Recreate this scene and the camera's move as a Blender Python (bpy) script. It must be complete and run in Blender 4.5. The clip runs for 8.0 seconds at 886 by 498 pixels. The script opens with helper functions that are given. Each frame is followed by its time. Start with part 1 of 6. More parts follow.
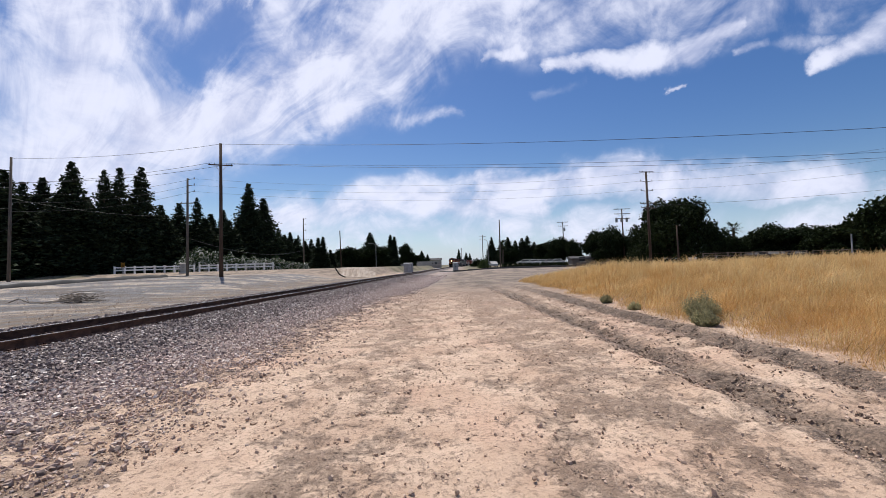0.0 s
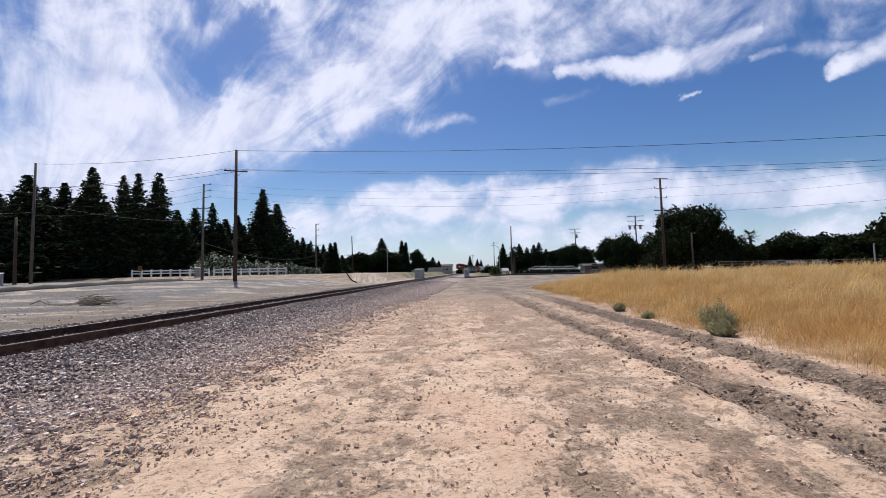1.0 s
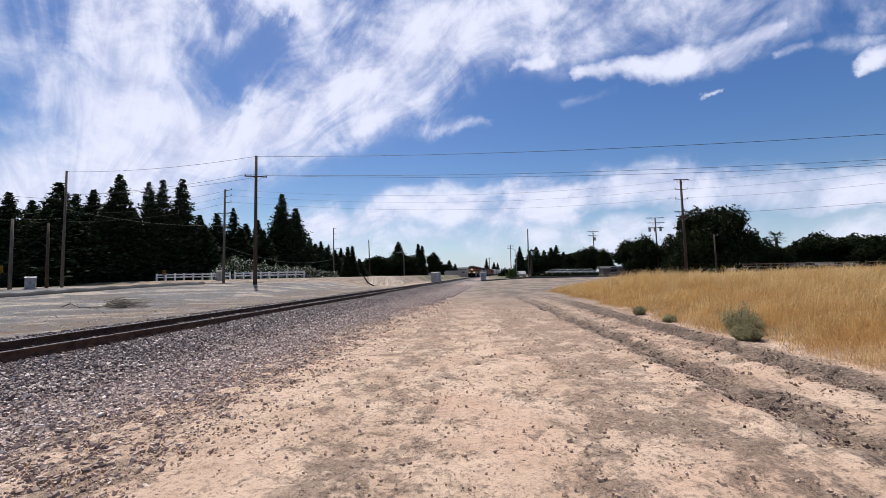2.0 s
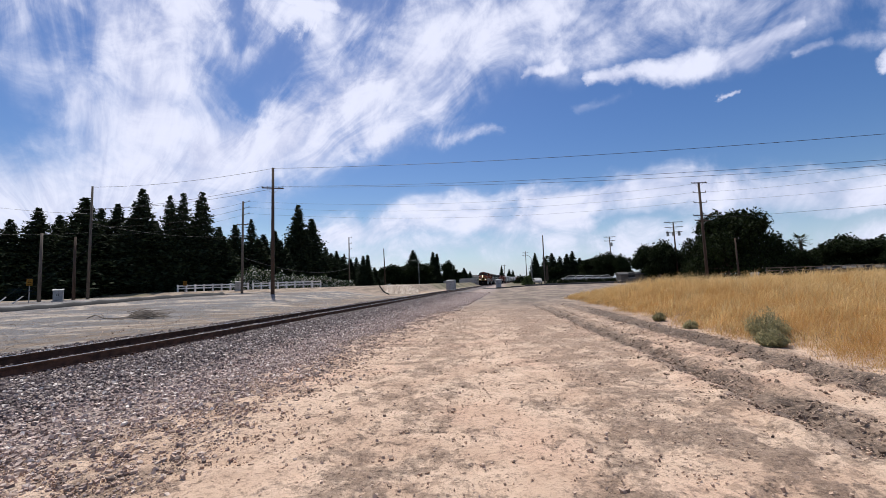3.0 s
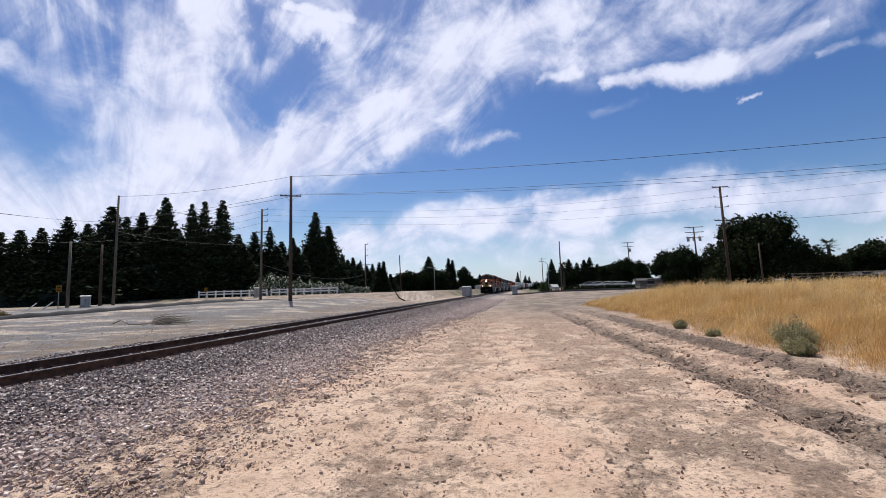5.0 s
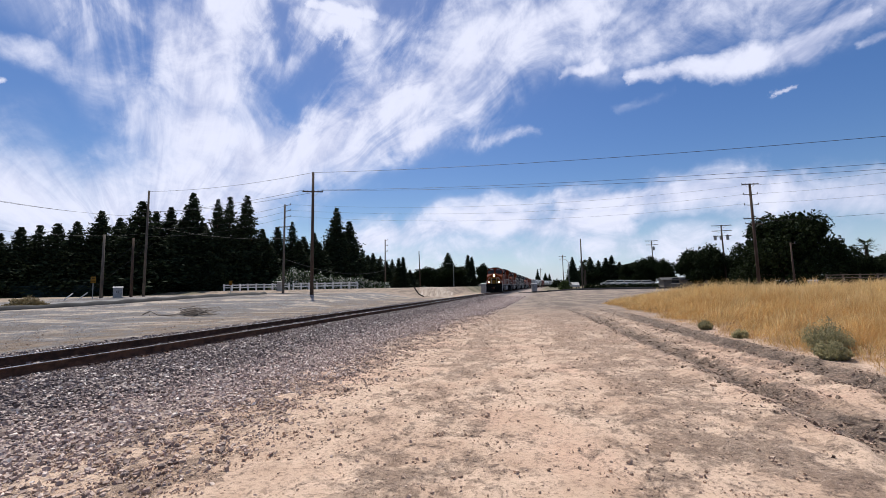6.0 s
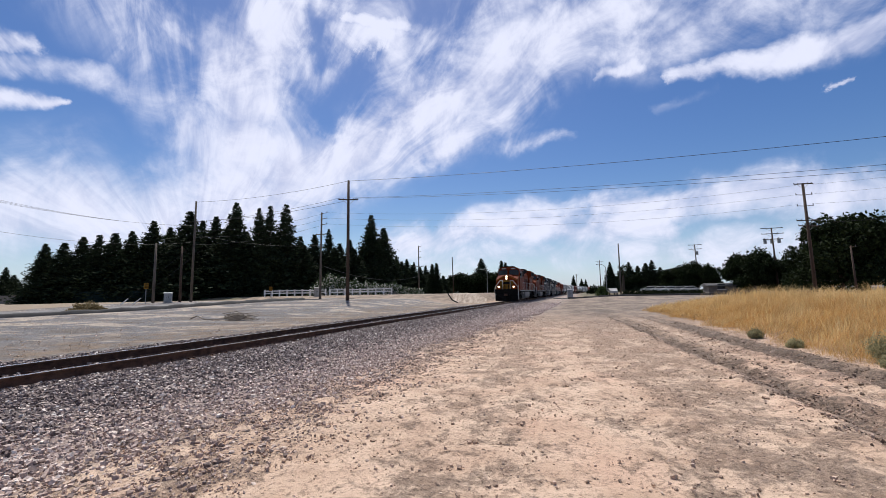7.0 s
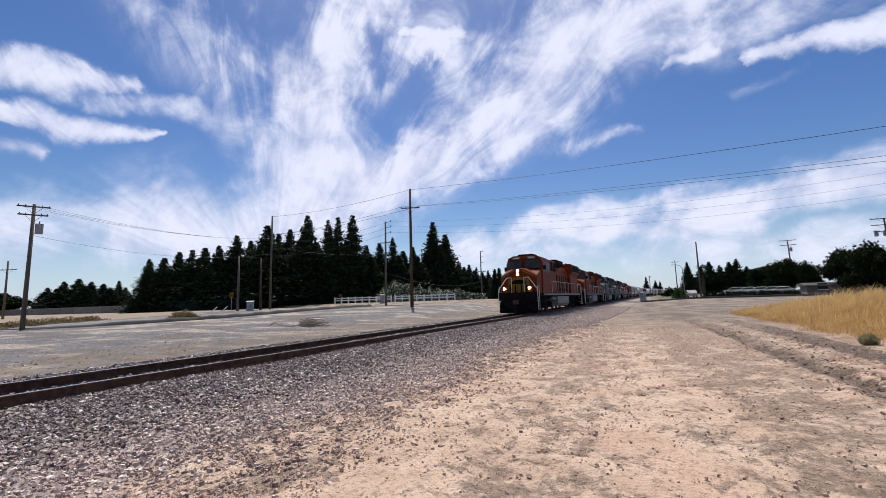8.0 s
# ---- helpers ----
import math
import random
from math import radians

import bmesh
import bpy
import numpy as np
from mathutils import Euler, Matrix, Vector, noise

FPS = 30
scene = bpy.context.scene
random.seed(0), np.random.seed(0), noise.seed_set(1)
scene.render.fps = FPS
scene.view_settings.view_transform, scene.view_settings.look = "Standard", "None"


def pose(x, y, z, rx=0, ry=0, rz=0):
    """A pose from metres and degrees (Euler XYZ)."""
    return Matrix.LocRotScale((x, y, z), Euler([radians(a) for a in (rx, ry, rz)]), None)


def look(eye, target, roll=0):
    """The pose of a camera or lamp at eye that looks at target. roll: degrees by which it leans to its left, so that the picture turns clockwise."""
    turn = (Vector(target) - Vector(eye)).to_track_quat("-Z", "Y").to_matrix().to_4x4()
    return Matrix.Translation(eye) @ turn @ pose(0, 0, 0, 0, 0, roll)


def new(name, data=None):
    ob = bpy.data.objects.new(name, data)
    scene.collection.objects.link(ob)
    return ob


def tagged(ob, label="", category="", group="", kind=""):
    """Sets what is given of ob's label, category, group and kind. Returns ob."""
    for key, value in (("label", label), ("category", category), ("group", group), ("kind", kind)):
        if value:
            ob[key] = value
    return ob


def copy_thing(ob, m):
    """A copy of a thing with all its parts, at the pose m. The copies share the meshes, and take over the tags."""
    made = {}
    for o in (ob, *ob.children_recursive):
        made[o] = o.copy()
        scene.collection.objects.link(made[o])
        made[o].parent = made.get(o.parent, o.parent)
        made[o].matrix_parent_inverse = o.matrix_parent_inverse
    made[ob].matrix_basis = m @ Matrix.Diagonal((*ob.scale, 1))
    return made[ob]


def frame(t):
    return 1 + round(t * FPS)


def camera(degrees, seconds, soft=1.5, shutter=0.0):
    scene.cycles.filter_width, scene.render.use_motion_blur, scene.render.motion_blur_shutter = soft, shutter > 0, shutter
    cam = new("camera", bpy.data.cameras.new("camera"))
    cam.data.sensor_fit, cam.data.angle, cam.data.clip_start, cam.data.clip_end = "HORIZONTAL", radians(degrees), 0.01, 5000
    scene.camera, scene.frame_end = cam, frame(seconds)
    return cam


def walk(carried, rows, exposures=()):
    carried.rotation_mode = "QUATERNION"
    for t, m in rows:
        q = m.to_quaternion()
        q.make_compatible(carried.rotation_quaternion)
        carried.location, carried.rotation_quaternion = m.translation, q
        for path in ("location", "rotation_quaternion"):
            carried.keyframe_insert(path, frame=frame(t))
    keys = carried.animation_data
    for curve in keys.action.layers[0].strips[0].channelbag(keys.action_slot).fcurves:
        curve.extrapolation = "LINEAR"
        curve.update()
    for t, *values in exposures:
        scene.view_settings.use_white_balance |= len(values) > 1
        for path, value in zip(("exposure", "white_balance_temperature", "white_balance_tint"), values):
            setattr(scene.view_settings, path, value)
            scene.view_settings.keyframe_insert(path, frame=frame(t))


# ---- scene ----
cam = camera(93.48, 8.0, soft=0.75)
EYE = 1.55
# seconds, yaw, pitch, roll
PATH = [(0.0, -0.49, 2.192, 1.55), (0.2, -0.45, 2.2, 1.53), (0.5, 0.163, 2.708, 1.293), (1.0, 1.031, 3.073, 1.063),
        (1.5, 2.101, 3.236, 1.038), (3.0, 5.35, 4.688, 1.833), (3.5, 6.047, 5.419, 2.277), (4.0, 6.492, 5.785, 2.414),
        (4.5, 6.806, 5.79, 2.213), (6.0, 10.098, 5.193, 0.995), (6.5, 11.996, 5.53, 0.784), (7.0, 14.67, 6.084, 0.939),
        (7.5, 18.102, 6.563, 1.258), (8.0, 23.28, 7.012, 1.715)]
walk(cam, [(t, pose(0, 0, EYE, 90 + p, r, y)) for t, y, p, r in PATH])

# ---- light ----
SUN_AZ, SUN_EL = -28.0, 60.0
scene.view_settings.exposure = 0.0


def on_bearing(az, dist, z=0.0):
    """A place at a bearing (degrees clockwise from +y) and distance from the viewpoint."""
    a = radians(az)
    return Vector((math.sin(a) * dist, math.cos(a) * dist, z))


sun = new("sun", bpy.data.lights.new("sun", "SUN"))
sun.data.energy, sun.data.angle, sun.data.color = 4.7, radians(0.53), (1.0, 0.95, 0.87)
sun.matrix_world = look(on_bearing(SUN_AZ, 50 * math.cos(radians(SUN_EL)), 50 * math.sin(radians(SUN_EL))), (0, 0, 0))


class Nodes:
    """Short hand for building a node tree."""

    def __init__(self, tree):
        self.tree = tree

    def add(self, kind, *inputs, **props):
        node = self.tree.nodes.new(kind)
        for key, value in props.items():
            if key == "operation":
                node.operation = value
            elif key == "data_type":
                node.data_type = value
            elif key == "blend_type":
                node.blend_type = value
            elif key == "interpolation_type":
                node.interpolation_type = value
            elif key == "noise_dimensions":
                node.noise_dimensions = value
            elif key == "feature":
                node.feature = value
        for i, value in enumerate(inputs):
            self.put(node.inputs[i], value)
        return node

    def put(self, socket, value):
        if value is None:
            return
        if isinstance(value, bpy.types.NodeSocket):
            self.tree.links.new(value, socket)
        elif isinstance(value, bpy.types.Node):
            self.tree.links.new(value.outputs[0], socket)
        else:
            socket.default_value = value

    def math(self, op, a, b=None, c=None):
        return self.add("ShaderNodeMath", a, b, c, operation=op).outputs[0]

    def vec(self, op, a, b=None):
        n = self.add("ShaderNodeVectorMath", a, b, operation=op)
        return n.outputs[1] if op in ("DOT_PRODUCT", "LENGTH", "DISTANCE") else n.outputs[0]

    def ramp(self, v, a, b, lo=0.0, hi=1.0):
        n = self.add("ShaderNodeMapRange", v, a, b, lo, hi, interpolation_type="SMOOTHSTEP")
        return n.outputs[0]

    def noise(self, vec, scale, detail=4.0, rough=0.55, distort=0.0):
        n = self.add("ShaderNodeTexNoise")
        self.put(n.inputs["Vector"], vec)
        for key, value in (("Scale", scale), ("Detail", detail), ("Roughness", rough), ("Distortion", distort)):
            n.inputs[key].default_value = value
        return n.outputs[0]

    def mix(self, f, a, b):
        n = self.tree.nodes.new("ShaderNodeMix")
        n.data_type = "RGBA"
        self.put(n.inputs[0], f)
        self.put(n.inputs[6], a)
        self.put(n.inputs[7], b)
        return n.outputs[2]


def rgb(c):
    return (c[0], c[1], c[2], 1.0)


def make_sky():
    world = bpy.data.worlds.new("sky")
    world.use_nodes = True
    scene.world = world
    tree = world.node_tree
    tree.nodes.clear()
    n = Nodes(tree)
    sky = tree.nodes.new("ShaderNodeTexSky")
    sky.sky_type, sky.sun_disc = "NISHITA", False
    sky.sun_elevation, sky.sun_rotation = radians(SUN_EL), radians(SUN_AZ)
    sky.air_density, sky.dust_density, sky.ozone_density = 1.0, 0.5, 2.2
    way = tree.nodes.new("ShaderNodeTexCoord").outputs["Generated"]
    sep = n.add("ShaderNodeSeparateXYZ", way)
    az = n.math("MULTIPLY", n.math("ARCTAN2", sep.outputs[0], sep.outputs[1]), 57.2958)
    el = n.math("MULTIPLY", n.math("ARCSINE", sep.outputs[2]), 57.2958)
    flat = n.add("ShaderNodeCombineXYZ", az, el, 0.0).outputs[0]
    # wander of the outlines
    w1 = n.add("ShaderNodeTexNoise")
    n.put(w1.inputs["Vector"], way)
    w1.inputs["Scale"].default_value, w1.inputs["Detail"].default_value = 5.0, 3.0
    bend = n.vec("MULTIPLY", n.vec("SUBTRACT", w1.outputs["Color"], (0.5, 0.5, 0.5)), (6.0, 5.0, 0.0))
    w2 = n.add("ShaderNodeTexNoise")
    n.put(w2.inputs["Vector"], way)
    w2.inputs["Scale"].default_value, w2.inputs["Detail"].default_value = 17.0, 7.0
    w2.inputs["Roughness"].default_value = 0.6
    curl = n.vec("MULTIPLY", n.vec("SUBTRACT", w2.outputs["Color"], (0.5, 0.5, 0.5)), (5.0, 2.4, 0.0))
    p = n.vec("ADD", n.vec("ADD", flat, bend), curl)
    total, opening = None, None

    def spread(az0, el0, r0, az1, el1, r1, amount):
        """Soft cover round a line of the sky from one bearing and height to another, r0 to r1 degrees wide."""
        ba = Vector((az1 - az0, el1 - el0, 0))
        here = p
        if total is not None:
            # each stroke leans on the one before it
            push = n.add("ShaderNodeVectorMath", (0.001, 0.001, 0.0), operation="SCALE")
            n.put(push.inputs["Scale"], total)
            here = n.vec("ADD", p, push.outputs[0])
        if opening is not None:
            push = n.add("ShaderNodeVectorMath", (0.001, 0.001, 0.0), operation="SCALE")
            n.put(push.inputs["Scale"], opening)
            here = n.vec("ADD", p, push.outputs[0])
        pa = n.vec("SUBTRACT", here, (az0, el0, 0))
        h = n.add("ShaderNodeMath", n.vec("DOT_PRODUCT", pa, tuple(ba / ba.length_squared)), 1.0, operation="MULTIPLY")
        h.use_clamp = True
        sc = n.add("ShaderNodeVectorMath", tuple(ba), operation="SCALE")
        n.put(sc.inputs["Scale"], h.outputs[0])
        d = n.vec("LENGTH", n.vec("SUBTRACT", pa, sc.outputs[0]))
        wide = n.math("MULTIPLY_ADD", h.outputs[0], r1 - r0, r0)
        return n.ramp(n.math("DIVIDE", d, wide), 2.2, 0.0, 0.0, amount)

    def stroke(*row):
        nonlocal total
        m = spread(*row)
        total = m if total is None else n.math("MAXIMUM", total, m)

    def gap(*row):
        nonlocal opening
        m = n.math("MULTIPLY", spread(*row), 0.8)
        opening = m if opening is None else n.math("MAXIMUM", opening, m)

    # the great diagonal band
    stroke(-46.3, 7.9, 4.81, -37.2, 14.0, 5.52, 1)
    stroke(-37.2, 14.0, 5.52, -27.8, 18.7, 4.65, 1)
    stroke(-27.8, 18.7, 4.65, -16.3, 24.8, 4.87, 1)
    stroke(-16.3, 24.8, 4.87, -5.0, 29.5, 4.0, 0.97)
    stroke(-5.0, 29.5, 4.0, 4.6, 32.3, 3.42, 0.9)
    stroke(4.6, 32.3, 3.42, 11.8, 33.9, 3.05, 0.8)
    stroke(-24.7, 17.5, 1.97, -13.4, 19.9, 2.2, 0.85)
    stroke(-13.4, 19.9, 2.2, -4.8, 23.2, 2.72, 0.65)
    stroke(-13.5, 18.4, 1.03, -5.1, 19.2, 1.12, 0.45)
    stroke(-5.1, 19.2, 1.12, 3.4, 20.2, 0.57, 0.5)
    stroke(-5.3, 26.3, 3.33, 8.7, 28.5, 2.36, 0.55)
    stroke(8.7, 28.5, 2.36, 17.2, 28.7, 2.44, 0.55)
    # the upright plume
    stroke(-40.1, 11.0, 5.81, -39.4, 19.8, 5.8, 1)
    stroke(-39.4, 19.8, 5.8, -40.2, 26.6, 5.35, 1)
    stroke(-40.2, 26.6, 5.35, -37.2, 33.2, 4.58, 0.95)
    stroke(-37.2, 33.2, 4.58, -32.3, 38.8, 3.97, 0.88)
    stroke(-51.3, 24.4, 1.34, -46.6, 19.8, 2.26, 0.5)
    stroke(-46.6, 19.8, 2.26, -43.0, 14.5, 4.22, 0.72)
    stroke(-44.2, 24.8, 1.71, -47.9, 29.4, 1.1, 0.6)
    stroke(-47.9, 29.4, 1.1, -49.7, 34.3, 0.79, 0.42)
    stroke(-53.3, 26.5, 0.64, -57.2, 31.9, 0.63, 0.45)
    stroke(-57.2, 31.9, 0.63, -59.1, 34.5, 0.7, 0.45)
    # puff between them
    stroke(-30.0, 32.4, 1.46, -21.7, 33.4, 1.72, 0.72)
    stroke(-27.9, 34.5, 0.58, -19.9, 34.5, 0.78, 0.9)
    stroke(-21.8, 29.8, 2.75, -14.1, 34.4, 2.88, 0.5)
    # long lens-shaped clouds
    stroke(-72.7, 21.7, 1.08, -66.4, 23.2, 1.34, 0.95)
    stroke(-66.4, 23.2, 1.34, -60.7, 24.1, 0.58, 0.9)
    stroke(-64.9, 21.4, 0.8, -55.6, 23.3, 1.39, 0.6)
    stroke(-55.6, 23.3, 1.39, -48.7, 22.3, 1.53, 0.55)
    stroke(-72.5, 18.6, 0.51, -68.7, 18.9, 1.02, 0.95)
    stroke(-68.7, 18.9, 1.02, -63.8, 18.5, 1.03, 1)
    stroke(-63.8, 18.5, 1.03, -58.9, 18.9, 0.34, 1)
    stroke(-72.3, 15.6, 1.02, -67.9, 15.8, 0.71, 0.75)
    # low veil
    stroke(-73.5, 5.4, 2.86, -59.3, 8.6, 3.99, 0.6)
    stroke(-59.3, 8.6, 3.99, -46.3, 8.6, 6.18, 0.85)
    stroke(-65.7, 11.6, 2.51, -55.3, 15.5, 3.02, 0.3)
    # upper puffs with sharp undersides
    stroke(8.7, 26.7, 0.6, 12.9, 27.4, 1.03, 0.85)
    stroke(16.3, 25.3, 0.7, 25.3, 23.2, 1.05, 1)
    stroke(25.3, 23.2, 1.05, 32.6, 23.6, 1.55, 1)
    stroke(32.6, 23.6, 1.55, 36.5, 24.9, 0.85, 1)
    stroke(36.9, 22.2, 0.38, 39.5, 22.5, 0.54, 0.7)
    stroke(39.5, 22.5, 0.54, 44.7, 20.9, 0.8, 0.6)
    stroke(12.3, 29.6, 3.47, 26.0, 29.4, 3.01, 0.55)
    stroke(26.0, 29.4, 3.01, 37.4, 26.9, 2.3, 0.55)
    stroke(37.4, 26.9, 2.3, 45.7, 24.3, 2.3, 0.5)
    stroke(29.6, 19.9, 0.2, 30.9, 19.7, 0.16, 0.95)
    stroke(13.9, 21.3, 0.61, 19.5, 22.2, 0.44, 0.22)
    # white bank over the horizon
    stroke(-23.4, 7.1, 1.71, -2.9, 9.1, 2.26, 0.85)
    stroke(-2.9, 9.1, 2.26, 12.4, 9.1, 2.76, 0.95)
    stroke(-3.5, 11.4, 0.64, 2.5, 10.2, 1.2, 0.6)
    stroke(6.4, 11.3, 1.39, 17.6, 10.9, 1.88, 1)
    stroke(17.6, 10.9, 1.88, 24.6, 10.7, 1.78, 1)
    stroke(19.8, 10.3, 1.72, 29.7, 9.2, 2.07, 1)
    stroke(29.7, 9.2, 2.07, 45.8, 6.3, 1.74, 1)
    stroke(29.9, 10.9, 0.57, 35.6, 9.3, 0.72, 0.7)
    stroke(-16.9, 5.4, 2.27, 10.6, 5.7, 2.63, 0.6)
    stroke(10.6, 5.7, 2.63, 45.3, 1.7, 1.98, 0.7)
    # frayed lower side of the band
    stroke(-24.0, 17.5, 2.2, -12.0, 21.5, 3.2, 0.8)
    stroke(-12.0, 21.5, 3.2, 0.0, 27.0, 3.4, 0.72)
    stroke(-36.0, 24.0, 3.0, -30.0, 30.0, 3.0, 0.6)
    # thin gauze between the plume, the band and the far streaks
    stroke(-40.0, 33.0, 5.0, -22.0, 38.0, 6.0, 0.42)
    stroke(-58.0, 33.0, 5.0, -44.0, 27.0, 5.5, 0.45)
    stroke(-52.0, 26.0, 3.0, -46.0, 20.0, 3.5, 0.5)
    stroke(-12.0, 36.0, 4.0, 8.0, 40.0, 5.0, 0.5)
    stroke(-10.0, 22.0, 2.5, 4.0, 26.0, 2.5, 0.4)
    stroke(24.0, 31.0, 4.5, 44.0, 30.0, 6.0, 0.62)
    stroke(36.0, 25.5, 2.2, 50.0, 26.5, 3.0, 0.7)
    stroke(45.0, 19.2, 0.8, 50.0, 21.4, 1.9, 0.95)
    stroke(45.0, 23.5, 1.6, 53.0, 25.0, 3.0, 0.55)
    # clear gaps
    gap(-32.2, 35.4, 1.03, -30.8, 29.5, 1.3, 0.8)
    gap(-23.2, 31.2, 1.2, -26.8, 26.2, 1.31, 0.85)
    gap(-26.8, 26.2, 1.31, -30.2, 21.9, 0.8, 0.8)
    gap(-35.7, 21.4, 1.17, -32.9, 25.4, 1.05, 0.55)
    gap(-16.5, 35.8, 1.12, -9.7, 38.5, 1.21, 0.5)
    gap(33.9, 6.1, 0.25, 44.0, 4.8, 0.28, 0.5)
    total = n.math("MULTIPLY", total, n.math("SUBTRACT", 1.0, opening))
    # fair-weather cover goes on over the rest of the sky
    high = n.ramp(el, 42.0, 60.0, 0.0, 0.55)
    behind = n.math("MULTIPLY", n.ramp(sep.outputs[1], 0.1, -0.4, 0.0, 0.6), n.ramp(n.noise(way, 2.2), 0.4, 0.65))
    total = n.math("MAXIMUM", n.math("MAXIMUM", total, high), behind)
    # ice fibres fan out from one low point of the sky
    rel = n.add("ShaderNodeSeparateXYZ", n.vec("SUBTRACT", n.vec("ADD", flat, n.vec("MULTIPLY", bend, (0.5, 0.5, 0))), (-45.0, 1.0, 0)))
    ray_angle = n.math("ARCTAN2", rel.outputs[1], rel.outputs[0])
    ray_length = n.math("SQRT", n.math("ADD", n.math("MULTIPLY", rel.outputs[0], rel.outputs[0]), n.math("MULTIPLY", rel.outputs[1], rel.outputs[1])))
    fan = n.add("ShaderNodeCombineXYZ", n.math("MULTIPLY", ray_angle, 7.0), n.math("MULTIPLY", ray_length, 0.075), 0.0).outputs[0]
    fibre = n.noise(fan, 1.0, 9.0, 0.6, 1.3)
    puff = n.noise(way, 8.0, 9.0, 0.6, 0.5)
    soft = n.math("ADD", n.math("MULTIPLY", n.math("SUBTRACT", fibre, 0.5), n.ramp(ray_length, 15.0, 34.0, 0.05, 1.5)), n.math("MULTIPLY", n.math("SUBTRACT", puff, 0.5), 1.7))
    veil = n.math("MULTIPLY", n.ramp(puff, 0.35, 0.8), n.math("MULTIPLY", n.math("MULTIPLY", n.ramp(az, 4.0, -25.0, 0.0, 0.7), n.ramp(az, -66.0, -50.0)), n.math("MULTIPLY", n.ramp(fibre, 0.35, 0.7), n.ramp(el, 22.0, 30.0))))
    total = n.math("MAXIMUM", total, veil)
    cover = n.ramp(n.math("ADD", total, n.math("MULTIPLY", soft, n.ramp(total, 0.02, 0.45))), 0.06, 1.12)
    haze = n.ramp(el, 10.0, -1.0, 0.0, 0.5)
    bright = n.mix(n.ramp(n.math("ADD", n.math("MULTIPLY", fibre, 0.5), n.math("MULTIPLY", puff, 0.5)), 0.36, 0.6), rgb((6.0, 6.4, 8.5)), rgb((8.4, 8.7, 10.4)))
    deep = n.add("ShaderNodeHueSaturation")
    deep.inputs["Saturation"].default_value, deep.inputs["Value"].default_value = 1.3, 0.95
    deep.inputs["Hue"].default_value = 0.511
    n.put(deep.inputs["Color"], sky.outputs[0])
    clear = n.mix(haze, deep.outputs[0], rgb((5.2, 6.9, 10.6)))
    color = n.mix(n.math("MULTIPLY", cover, 0.96), clear, bright)
    back = n.add("ShaderNodeBackground", color, 0.1)
    out = tree.nodes.new("ShaderNodeOutputWorld")
    tree.links.new(back.outputs[0], out.inputs[0])


make_sky()


# ---- materials ----
def material(name):
    m = bpy.data.materials.new(name)
    m.use_nodes = True
    return m, Nodes(m.node_tree), m.node_tree.nodes["Principled BSDF"]


def surface(name, dark, light, scale=3.0, rough=0.7, bump=0.3, metal=0.0, fine=None, stretch=(1, 1, 1), vary=0.15, glow=None, spread=0.02, spec=0.3):
    """A worn surface: large stains, fine grain, relief and a little change from piece to piece."""
    m, n, bsdf = material(name)
    co = m.node_tree.nodes.new("ShaderNodeTexCoord").outputs["Object"]
    co = n.vec("MULTIPLY", co, stretch)
    big = n.noise(co, scale, 5.0)
    grain = n.noise(co, fine or scale * 9.0, 5.0, 0.65)
    f = n.math("ADD", n.math("MULTIPLY", big, 0.6), n.math("MULTIPLY", grain, 0.4))
    color = n.mix(n.ramp(f, 0.34, 0.66), rgb(dark), rgb(light))
    info = m.node_tree.nodes.new("ShaderNodeObjectInfo").outputs["Random"]
    hsv = n.add("ShaderNodeHueSaturation")
    n.put(hsv.inputs["Value"], n.math("ADD", n.math("MULTIPLY", info, 2 * vary), 1.0 - vary))
    n.put(hsv.inputs["Color"], color)
    n.put(bsdf.inputs["Base Color"], hsv.outputs[0])
    n.put(bsdf.inputs["Roughness"], n.ramp(grain, 0.2, 0.8, rough - 0.1, min(1.0, rough + 0.1)))
    bsdf.inputs["Metallic"].default_value = metal
    bsdf.inputs["Specular IOR Level"].default_value = spec
    b = m.node_tree.nodes.new("ShaderNodeBump")
    b.inputs["Strength"].default_value, b.inputs["Distance"].default_value = bump, spread
    n.put(b.inputs["Height"], f)
    n.put(bsdf.inputs["Normal"], b.outputs[0])
    if glow:
        bsdf.inputs["Emission Color"].default_value, bsdf.inputs["Emission Strength"].default_value = rgb(glow[0]), glow[1]
    return m


def pieces(name, colors, rough=0.85, scale=30.0):
    """For heaps of stones or blades in one mesh: each island takes its own colour."""
    m, n, bsdf = material(name)
    geo = m.node_tree.nodes.new("ShaderNodeNewGeometry")
    ramp = m.node_tree.nodes.new("ShaderNodeValToRGB")
    n.put(ramp.inputs[0], geo.outputs["Random Per Island"])
    while len(ramp.color_ramp.elements) < len(colors):
        ramp.color_ramp.elements.new(0.5)
    for i, c in enumerate(colors):
        ramp.color_ramp.elements[i].position = i / (len(colors) - 1)
        ramp.color_ramp.elements[i].color = rgb(c)
    grain = n.noise(geo.outputs["Position"], scale, 4.0)
    hsv = n.add("ShaderNodeHueSaturation")
    n.put(hsv.inputs["Value"], n.ramp(grain, 0.25, 0.75, 0.75, 1.25))
    n.put(hsv.inputs["Color"], ramp.outputs[0])
    n.put(bsdf.inputs["Base Color"], hsv.outputs[0])
    bsdf.inputs["Roughness"].default_value = rough
    bsdf.inputs["Specular IOR Level"].default_value = 0.25
    return m


